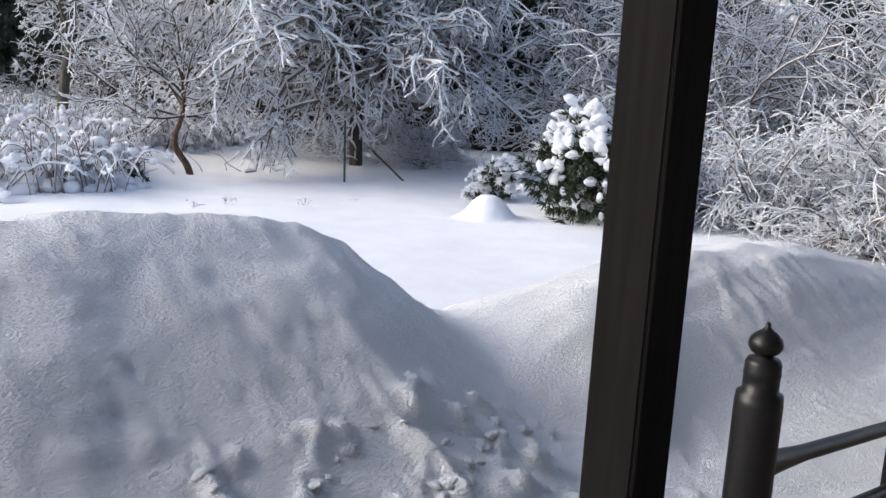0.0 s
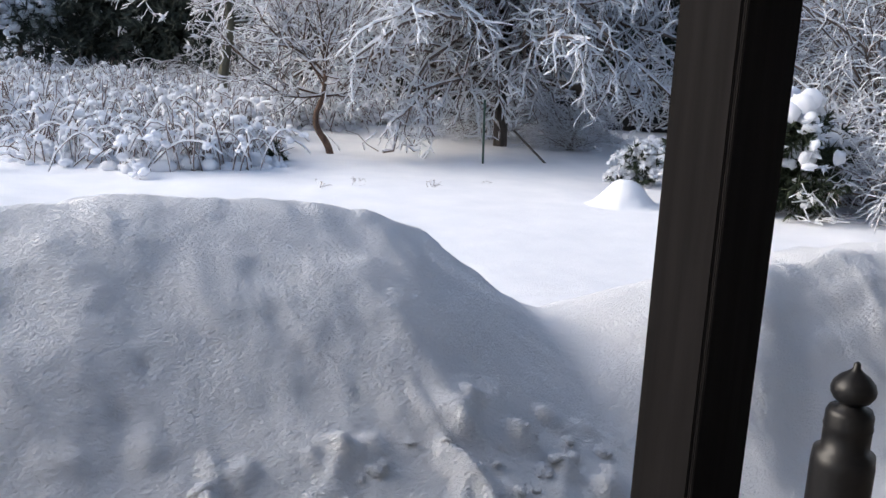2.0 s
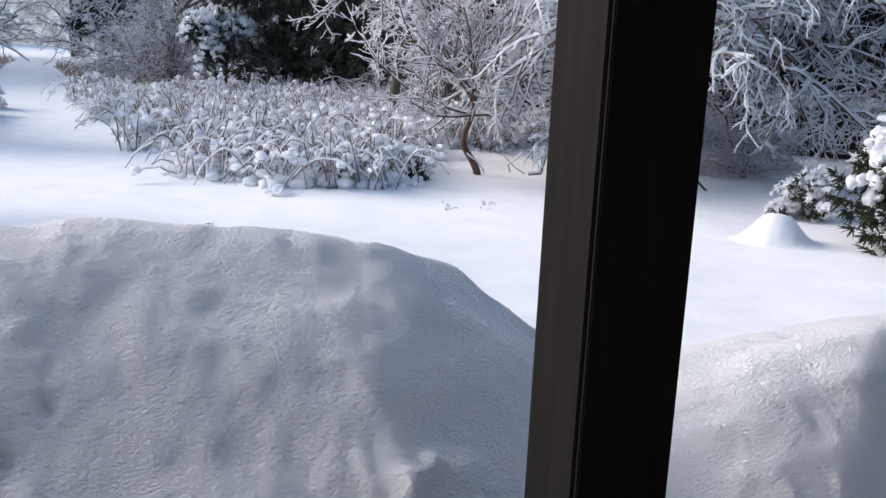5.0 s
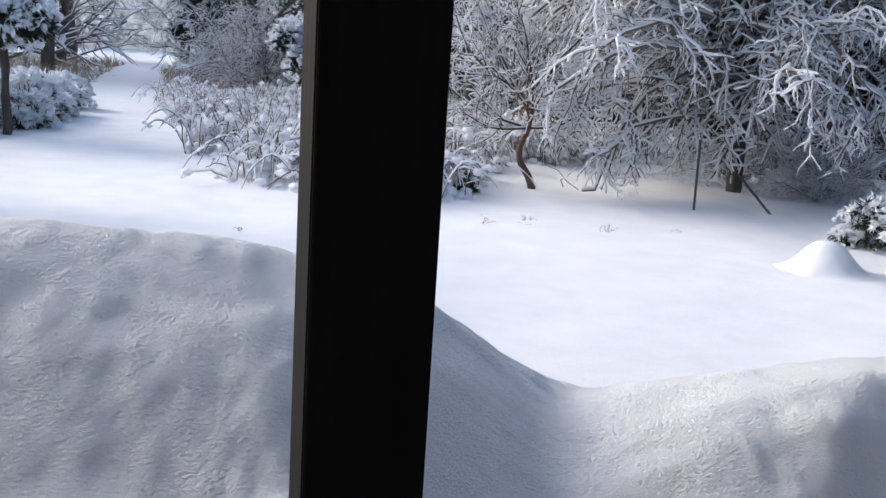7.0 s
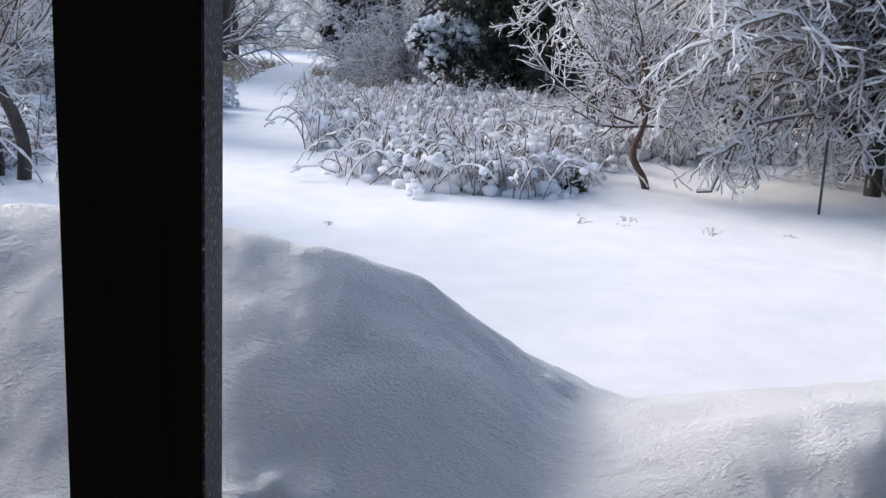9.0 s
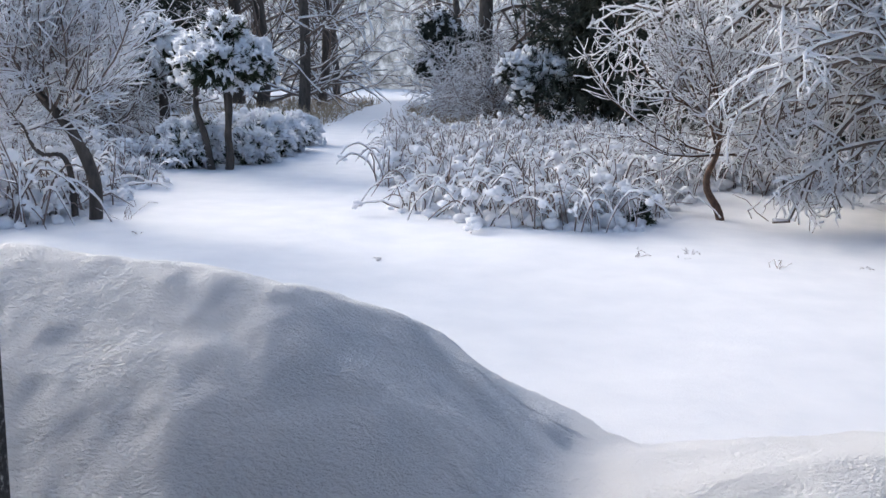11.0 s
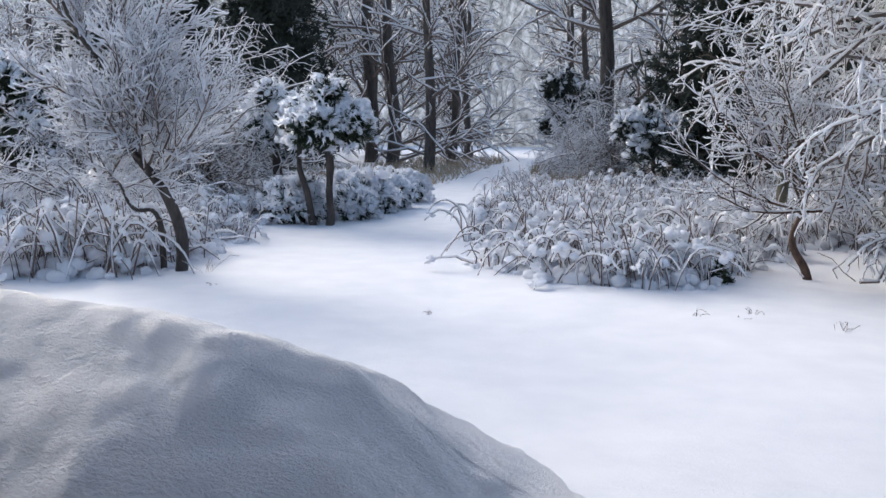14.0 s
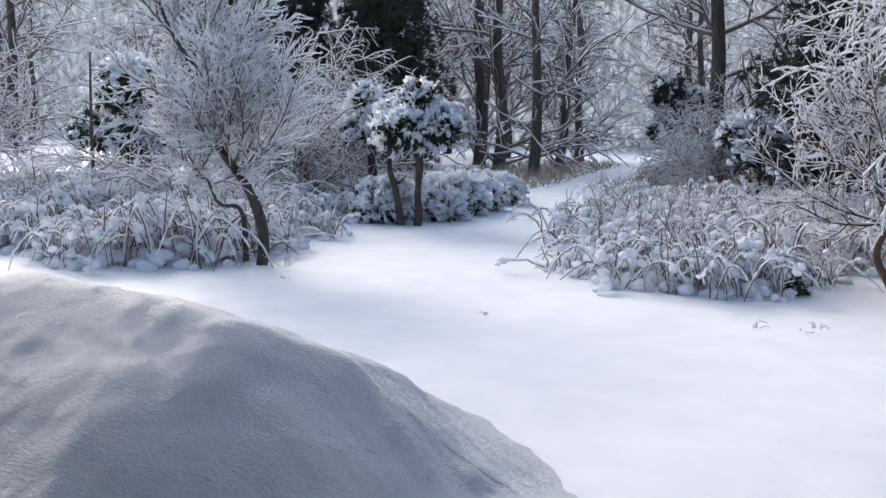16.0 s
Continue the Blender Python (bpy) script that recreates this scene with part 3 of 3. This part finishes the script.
def right_bed(x, y):
    front = np.interp(x, [-1, -0.2, 0.3, 0.9, 1.45, 2.0, 2.6, 3.4, 6], [8.7, 6.75, 6.6, 5.8, 5.8, 6.6, 8.2, 8.8, 9.6])
    edge = np.interp(y, [6.5, 8.5, 12, 18], [0.25, 0.08, -0.25, -0.85])
    return y > front and x > edge


def left_bed(x, y):
    front = np.interp(x, [-9, -4, -3.5, -2.5, -2.2], [5.1, 5.1, 5.3, 5.85, 6.4])
    edge = np.interp(y, [5.5, 7.5, 8.9, 12], [-2.5, -2.75, -2.95, -3.6])
    return y > front and x < edge


bed = scatter(41, 86, -0.8, 6, 5.6, 17, right_bed, 0.36) + scatter(42, 72, -9, -2.4, 5, 12.5, left_bed, 0.40)
place_bed(bed[6:], 43)
for c, (x, y) in zip(CLUMPS, bed[:6]):
    c.location = (x, y, -0.04)


# ---- evergreens ----
def evergreen(name, at, height, radius, stem, seed, label, n=420, snow=0.6, mat=None, pads=70, trunks=1, shape=1.0, tuft=0.10, pad=0.10, group="", lean=0.0, low=0.0, dome=False, powder=0, cap=0, per=12, cone=False):
    """Evergreen with a dark crown of needle sprays, and pads of snow on its upper side."""
    rng = np.random.default_rng(seed)
    root = tagged(new(name), label, "evergreen", group)
    root.location = at
    if stem > 0:
        lines = []
        for i in range(trunks):
            o = rng.normal(0, 0.05 * (trunks > 1), 2)
            z = np.linspace(-0.15, stem + (height - stem) * 0.6, 6)
            w = rng.normal(0, 0.02, (6, 2))
            lines.append((np.stack([o[0] * (1 + z) + w[:, 0] + lean * z, o[1] * (1 + z) + w[:, 1], z], 1), np.linspace(0.064, 0.026, 6) * max(1, height / 2.2) / math.sqrt(trunks) * (1.45 if trunks > 1 or lean else 1)))
        v, f = tubes(lines, 7)
        mesh_object("trunk", v, f, BARK, root)
    lobes = []
    count = max(7, int(9 * shape), int(height * 3.2))
    for i in range(count):
        h = rng.uniform(0.05, 1) ** 0.8
        w = radius * (math.sin(math.pi * min(1, 0.18 + 0.80 * h ** shape)) ** 0.8) * rng.uniform(0.4, 0.75)
        if dome:
            w = radius * math.sqrt(max(0.05, 1 - (0.95 * h) ** 2)) * rng.uniform(0.35, 0.72)
        a = i * 2.4
        if cone:
            h = (i + 0.5) / count
            w = radius * (1 - h) ** 0.8 * rng.uniform(0.35, 0.65)
            lobes.append((np.array([w * math.cos(a), w * math.sin(a), height * (0.03 + 0.94 * h)]), radius * (0.62 - 0.45 * h)))
            continue
        lobes.append((np.array([w * math.cos(a) + lean * (stem + h * (height - stem)), w * math.sin(a), stem * (1 - low) + (height - stem * (1 - low)) * (0.1 + 0.78 * h)]), min(radius * rng.uniform(0.36, 0.58), height * 0.42 if dome else 9)))
    C, D = [], []
    for i in range(n):
        c, r = lobes[int(rng.integers(len(lobes)))]
        d = rng.normal(0, 1, 3)
        d /= np.linalg.norm(d)
        C.append(c + d * r * rng.uniform(0.3, 1.0) * (1, 1, 0.8))
        D.append(d + np.array([0, 0, -0.35]))
    v, f = tufts(C, D, tuft * 1.15, tuft * (0.08 if cone else 0.085), rng, per + (4 if cone else 6))
    mesh_object("foliage", v, f, mat or NEEDLE, root, smooth=False)
    if powder:
        pc, pd = [], []
        for i in range(powder):
            c, r = lobes[int(rng.integers(len(lobes)))]
            d = rng.normal(0, 1, 3)
            d[2] = d[2] * 0.8 + 0.55
            d /= np.linalg.norm(d)
            pc.append(c + d * r * rng.uniform(0.8, 1.12))
            pd.append(d * (1, 1, 0.2) + np.array([0, 0, -0.5]))
        v, f = tufts(pc, pd, tuft * 0.9, tuft * 0.13, rng, 14)
        mesh_object("powder_snow", v, f, FROST, root, "powder snow on the sprays", smooth=False)["kind"] = "stuff"
    c3, s3 = [], []
    for i in range(int(pads * 1.8)):
        c, r = lobes[int(rng.integers(len(lobes)))]
        d = rng.normal(0, 1, 3)
        d[2] = abs(d[2]) * 1.1 + 0.15 - (1 - snow) * 0.1
        d /= np.linalg.norm(d)
        k = rng.uniform(0.5, 1.25) * pad
        c3.append(c + d * r * (1.0, 1.0, 0.85) * rng.uniform(0.9, 1.06))
        s3.append((k * 0.75, k * rng.uniform(0.4, 0.7), k * rng.uniform(0.4, 0.75)))
    for i in range(int(cap * 1.4)):
        c, r = lobes[int(rng.integers(len(lobes)))]
        d = rng.normal(0, 0.5, 3)
        d[2] = abs(d[2]) + 0.6
        d /= np.linalg.norm(d)
        m = c + d * r * (1.0, 1.0, 0.9)
        out = np.array([d[0], d[1], 0.0]) / (math.hypot(d[0], d[1]) + 0.2)
        for j in range(7):
            k = rng.uniform(0.6, 1.4) * min(radius, 0.55) * (0.110 - 0.007 * j)
            c3.append(m + out * (0.06 * j * radius) + np.array([0, 0, -0.016 * j * j * radius]) + rng.normal(0, radius * 0.055, 3))
            s3.append((k, k * rng.uniform(0.55, 0.9), k * rng.uniform(0.6, 1.15)))
    if pads or cap:
        v, f = blobs(c3, s3, rng, ICO2, 0.42)
        mesh_object("snow", v, f, FROST, root, "thick pads of snow on the boughs")["kind"] = "stuff"
    return root


evergreen("juniper", (-2.25, 9.75, -0.05), 1.72, 0.58, 0.62, 50, "clipped juniper on bare stems with snow on its crown", 760, 0.8, pads=30, trunks=3, pad=0.05, cap=24, group="junipers by the path", powder=520, shape=0.9)
evergreen("juniper", (-3.50, 11.5, -0.05), 1.85, 0.58, 0.95, 51, "clipped juniper on a bare leaning stem, snow on its crown", 620, 0.8, pads=30, trunks=1, pad=0.05, cap=26, group="junipers by the path", lean=-0.05, powder=560, shape=0.9)
evergreen("evergreen_shrub", (4.38, 3.12, -0.05), 0.90, 0.62, 0.0, 52, "rounded dark evergreen shrub capped with thick snow", 1700, 0.9, pads=48, pad=0.085, tuft=0.08, dome=True, low=0.9, powder=160, shape=2.0, cap=24)
evergreen("evergreen_shrub", (1.95, 17.8, -0.05), 1.75, 0.62, 0.75, 53, "dark evergreen with a drooping cap of snow", 900, 0.9, DARKNEEDLE, pads=70, pad=0.13, tuft=0.16, cap=70, powder=420, shape=1.2)
evergreen("dwarf_fir", (4.40, 4.30, -0.10), 0.36, 0.27, 0.0, 54, "low dwarf fir sprawling half buried in snow", 150, 0.9, pads=40, pad=0.035, tuft=0.06, powder=260, cap=8, dome=True)
evergreen("fir_tree", (8.6, 8.4, -0.05), 4.2, 1.0, 0.2, 55, "dark fir with sagging snowy boughs", 1300, 0.8, pads=50, pad=0.09, tuft=0.18, shape=0.8, powder=420)
for i, (x, y, h, r) in enumerate(((-2.2, 10.7, 0.34, 0.45), (-2.3, 11.7, 0.46, 0.55), (-2.2, 12.6, 0.40, 0.55), (-2.75, 13.1, 0.48, 0.65), (-2.3, 14.0, 0.42, 0.55), (-2.9, 15.2, 0.40, 0.6), (-2.75, 10.0, 0.50, 0.42))):
    evergreen("low_juniper", (x, y, -0.05), h, r, 0.0, 60 + i, "low spreading juniper buried in powdery snow", 420, 1.0, pads=40, pad=0.05, tuft=0.11, cap=26, group="low junipers", low=0.8, dome=True, powder=760, shape=2.2)
evergreen("evergreen_shrub", (-8.3, 12.3, -0.05), 2.2, 0.85, 0.6, 58, "broad evergreen shrub with clumped snow on dark stems", 900, 0.9, pads=30, pad=0.08, tuft=0.15, trunks=3, powder=420, cap=14)
evergreen("dwarf_fir", (2.0, 6.33, -0.05), 0.16, 0.12, 0.0, 59, "tiny dark evergreen almost buried in snow", 60, 0.9, pads=8, pad=0.025, tuft=0.05, dome=True, cap=3)

evergreen("evergreen_shrub", (-0.2, 26.5, -0.05), 3.2, 1.0, 0.0, 57, "dark rounded evergreen at the far end of the path", 1500, 0.4, DARKNEEDLE, pads=20, pad=0.08, tuft=0.2, shape=1.2, powder=200, low=0.9)
# dark conifers along the edge of the wood
rng0 = np.random.default_rng(70)
DARKS = []
for i in range(3):
    DARKS.append(evergreen("dark_conifer", (0, 0, -0.1), 9.0, 2.4, 0.3, 71 + i, "tall dark conifer with little snow at the wood's edge", 7000, 0.4, DARKNEEDLE, pads=0, pad=0.12, tuft=0.20, cone=True, per=8, powder=160, shape=0.7, group="dark conifers"))
spots = [(6.4, 17.8), (9.0, 15.5), (11.5, 13.5), (14.5, 12), (4.4, 20.5), (-9.5, 27), (-13, 27), (-16.5, 29), (13, 17), (8, 21), (17, 10), (19, 6), (-13.1, 28.3), (-11.6, 30.6), (4.0, 18.4), (5.4, 16.1), (6.1, 13.6), (7.1, 12.0), (7.6, 10.6)]
for d, (x, y) in zip(DARKS, spots):
    d.location = (x, y, -0.1)
for i, (x, y) in enumerate(spots[3:]):
    s = rng0.uniform(0.85, 1.2)
    copy_thing(DARKS[i % 3], pose(x, y, -0.1, 0, 0, rng0.uniform(0, 360)) @ Matrix.Diagonal((s, s, s, 1)))


# ---- frosted woodland ----
def wood_limbs(rng):
    for i in range(21):
        f = rng.uniform(0.09, 1.0)
        yield f, i * 137.5, rng.uniform(0, 50), rng.uniform(2.0, 3.8) * (1.15 - 0.5 * f), 0.048


WOODLAND = []
spec = {1: (7, 0.14, 0.1, 10, 0.5, 45, 0.15), 2: (5, 0.2, -0.2, 30, 0.42, 50, 0.05), 3: (3, 0.28, -0.2, 0, 0.5, 45, 0.2)}
for i in range(4):
    r_ = np.random.default_rng(80 + i)
    w = r_.normal(0, 0.12, (6, 2))
    trunk = [(w[j, 0] * (j > 0), w[j, 1] * (j > 0), z) for j, z in enumerate((-0.3, 1.2, 2.8, 4.5, 6.5, 9.0))]
    lv = upright_tree(84 + i, trunk, wood_limbs, spec, 0.21, 0.4)
    WOODLAND.append(lines_thing("woodland_tree", lv, BARK, FROST, 0.031, 88 + i, "bare woodland tree with every twig frosted white", "tree", "woodland trees", fine=3, snow_sides=3))
places = [(-4.19, 25.7), (-5.62, 42.2), (-6.4, 30), (0.9, 22.6), (0.1, 35.8)]
rw = np.random.default_rng(90)
for _ in range(900):
    a, d = math.radians(rw.uniform(-48, 78)), rw.uniform(19, 62)
    x, y = d * math.sin(a), d * math.cos(a)
    if abs(x + 0.075 * y) < 1.2 + 0.03 * y or (-2.6 < x < 10 and y < 26) or (-19 < x < -6.5 and y < 31):
        continue
    if all(math.hypot(x - p, y - q) > 3.3 for p, q in places):
        places.append((x, y))
    if len(places) >= 42:
        break
for _ in range(700):
    a, d = math.radians(rw.uniform(-30, 14)), rw.uniform(27, 62)
    x, y = d * math.sin(a), d * math.cos(a)
    if abs(x + 0.075 * y) < 1.6 + 0.02 * y or (-19 < x < -6.5 and y < 31):
        continue
    if all(math.hypot(x - p, y - q) > 2.4 for p, q in places):
        places.append((x, y))
    if len(places) >= 58:
        break
for i, (x, y) in enumerate(places):
    s = 0.9 if i < 2 else rw.uniform(0.8, 1.25)
    m = pose(x, y, -0.05, rw.normal(0, 2), rw.normal(0, 2), rw.uniform(0, 360)) @ Matrix.Diagonal((s, s, s, 1))
    if i < 4:
        WOODLAND[i].matrix_basis = m
    else:
        copy_thing(WOODLAND[i % 4], m)


# ---- snow-laden shrubs ----
def shrub_limbs(rng):
    for i in range(22):
        yield rng.uniform(0, 0.4), i * 137.5, rng.uniform(30, 80), rng.uniform(0.9, 1.6), 0.012


SHRUBS = []
spec = {1: (8, 0.14, -1.2, 9, 0.45, 42, 0.15), 2: (5, 0.22, -0.9, 7, 0.40, 50, 0.1), 3: (3, 0.22, -0.5, 3, 0.40, 50, 0.1), 4: (2, 0.1, 0, 0, 0.5, 40, 0.2)}
for i in range(4):
    lv = upright_tree(100 + i, [(0, 0, -0.1), (0.02, 0, 0.1), (0, 0.02, 0.25)], shrub_limbs, spec, 0.03, 0.8)
    SHRUBS.append(lines_thing("snowy_shrub", lv, TWIG, FROST, 0.0115, 104 + i, "tangled arching shrub weighed down with snow", "shrub", "snow-laden shrubs", fine=2, names=("stool", "stem_work", "twig_work")))


def tall_limbs(rng):
    for i in range(24):
        yield rng.uniform(0, 0.8), i * 137.5, rng.uniform(35, 85), rng.uniform(1.7, 2.9), 0.018


spec = {1: (8, 0.18, -0.8, 9, 0.40, 48, 0.12), 2: (5, 0.28, -0.9, 7, 0.42, 52, 0.08), 3: (3, 0.3, -0.6, 4, 0.40, 52, 0.08), 4: (2, 0.1, 0, 0, 0.5, 40, 0.2)}
for i in range(3):
    lv = upright_tree(110 + i, [(0, 0, -0.1), (0.02, 0, 0.2), (0, 0.03, 0.6)], tall_limbs, spec, 0.05, 0.8)
    SHRUBS.append(lines_thing("tall_shrub", lv, TWIG, FROST, 0.0120, 114 + i, "tall thicket of bare twigs coated with snow", "shrub", "tall snowy thicket", fine=3, snow_sides=3, names=("stool", "stem_work", "twig_work")))
low_spots = [(5.0, 2.0, 0.75), (5.6, 1.2, 0.8), (5.3, 2.9, 0.9), (6.2, 2.3, 1.1), (6.2, 0.3, 0.9), (5.6, 3.9, 0.8), (6.4, 1.2, 1.0), (4.9, 1.2, 0.6), (5.6, 6.5, 0.55), (6.3, 7.3, 0.8), (5.4, 7.6, 0.7),
             (-4.6, 8.6, 0.9), (-5.6, 9.8, 1.0), (-7.0, 8.5, 0.9), (-3.7, 8.0, 0.7), (5.0, 14.6, 1.0)]
tall_spots = [(6.9, 3.6, 0.9), (7.6, 1.6, 0.9), (7.6, 4.9, 1.0), (8.6, 2.8, 1.15), (9.6, 4.6, 1.2), (9.2, 0.6, 1.1), (10.6, 2.4, 1.3), (11, 6.5, 1.3), (9.5, 7, 1.1),
              (-4.5, 10.9, 0.9), (-6.2, 11.2, 0.9), (-10, 15, 1.2), (-13, 13, 1.3), (-7.5, 16, 1.2), (-5.2, 13.5, 1.0), (1.2, 20.5, 1.0), (0.7, 23, 1.2), (4.6, 12.6, 0.7), (9.4, 10.5, 1.1), (-11.5, 10, 1.1)]
for kind_, spots in ((SHRUBS[:4], low_spots), (SHRUBS[4:], tall_spots)):
    for i, (x, y, s) in enumerate(spots):
        m = pose(x, y, -0.05, 0, 0, rw.uniform(0, 360)) @ Matrix.Diagonal((s, s, s, 1))
        if i < len(kind_):
            kind_[i].matrix_basis = m
        else:
            copy_thing(kind_[i % len(kind_)], m)

# ---- snow heap, shed, stakes ----
rng1 = np.random.default_rng(120)
def heap_height(x, y):
    r = np.hypot((x - 3.40) / 1.1, y - 3.50)
    tail = np.hypot((x - 3.78) / 1.9, y - 3.42)
    return ground_height(x, y) - 0.008 + 0.185 * np.exp(-(r / 0.165) ** 2.7) + 0.022 * np.exp(-(tail / 0.24) ** 2) + 0.004 * waves(x, y, 9, 0.2, 2)


v, f = sheet(np.linspace(2.8, 4.3, 110), np.linspace(2.9, 4.1, 90), heap_height)
tagged(mesh_object("snow_mound", v, f, SNOW), "smooth rounded heap of snow over a buried plant", "snow heap")

shed = tagged(new("garden_shed"), "low dark garden shed with a snow-covered roof", "shed")
shed.location = (8.6, 9.0, -0.1)
shed.rotation_euler = (0, 0, radians(-40))
part("wall", box(-1.2, 1.2, -0.6, 0.6, 0, 0.62), SHED, shed)
# flat dark panel on the wall, painted as the shade of an open front
part("opening_shade", box(-0.9, 0.9, -0.615, -0.604, 0.02, 0.5), SHEDSHADE, shed)
part("roof", box(-1.4, 1.4, -0.85, 0.8, 0.62, 0.68, 0.01), SHED, shed)
v, f = blobs([(0, 0, 0.72)], [(1.42, 0.86, 0.16)], rng1, ico(4), 0.06)
mesh_object("roof_snow", np.clip(v, (-1.4, -0.86, 0.68), (1.4, 0.82, 2)), f, FROST, shed, "thick smooth snow on the roof")

for at, tip, r, nm, mat, lab in (((3.81, 5.72, -0.08), (3.80, 5.73, 0.55), 0.011, "garden_stake", GREENSTAKE, "thin green garden stake standing in the snow"),
                                 ((4.46, 5.52, -0.08), (4.38, 6.00, 0.23), 0.011, "fallen_stick", BARK, "dark broken stick leaning out of the snow")):
    v, f = tubes([(np.linspace(at, tip, 5), np.full(5, r))], 7)
    tagged(mesh_object(nm, v, f, mat), lab, "stake" if nm == "garden_stake" else "stick")


def weed(at, seed, h, label):
    rng = np.random.default_rng(seed)
    polys = []
    for i in range(3 if h < 0.08 else 6):
        az, reach = rng.uniform(0, 6.28), rng.uniform(0.2, 1.6) * h
        z = np.linspace(0, 1, 6)
        polys.append((np.array(at) + np.stack([reach * z * math.cos(az), reach * z * math.sin(az), h * rng.uniform(0.4, 1) * np.sin(z * rng.uniform(1.4, 2.8)) - 0.02], 1) + rng.normal(0, 0.006, (6, 3)), np.full(6, 0.0017)))
    v, f = tubes(polys, 4)
    ob = tagged(mesh_object("dry_weed", v, f, STALK), label, "weed", "dry weeds in the snow")
    v, f = tubes(snow_lines(polys, 0.004, rng), 4)
    mesh_object("snow", v, f, FROST, ob)


for i, (x, y, h) in enumerate(((0.06, 4.64, 0.04), (-1.64, 5.2, 0.06), (1.70, 4.88, 0.08), (1.95, 4.79, 0.07), (2.05, 4.95, 0.08), (2.5, 4.6, 0.09), (-1.95, 5.75, 0.2), (3.1, 4.7, 0.06))):
    weed((x, y, -0.03), 130 + i, h, "few dry weed stems poking through the snow")

# ---- dry grass at the edge of the wood ----
rg = np.random.default_rng(140)
for nm, (x0, x1, y0, y1), cnt in (("dry_grass", (-6.5, -2.6, 18, 40), 600), ("dry_grass", (-0.7, 3.2, 17.5, 34), 600)):
    P = np.stack([rg.uniform(x0, x1, cnt), rg.uniform(y0, y1, cnt), np.full(cnt, -0.05)], 1)
    if x0 < -3:
        P[:, 0] = P[:, 0] - 0.03 * (P[:, 1] - 18)
    else:
        P[:, 0] = P[:, 0] - 0.055 * (P[:, 1] - 17)
    v, f = tufts(P, np.tile([0, 0, 1.2], (cnt, 1)), 0.42, 0.010, rg, 5)
    tagged(mesh_object(nm, v, f, STRAW, smooth=False), "dry straw-coloured grass standing through thin snow", "grass", kind="stuff")

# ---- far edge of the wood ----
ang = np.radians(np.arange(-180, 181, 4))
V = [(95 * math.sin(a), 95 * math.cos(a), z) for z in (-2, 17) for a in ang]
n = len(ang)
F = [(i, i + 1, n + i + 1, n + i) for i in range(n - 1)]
# self-lit ring: its brightness is partly emission
tagged(mesh_object("backdrop", V, F, WOODS), "distant frosted woodland closing the view, brightened by a glow of its own", "backdrop", kind="structure")
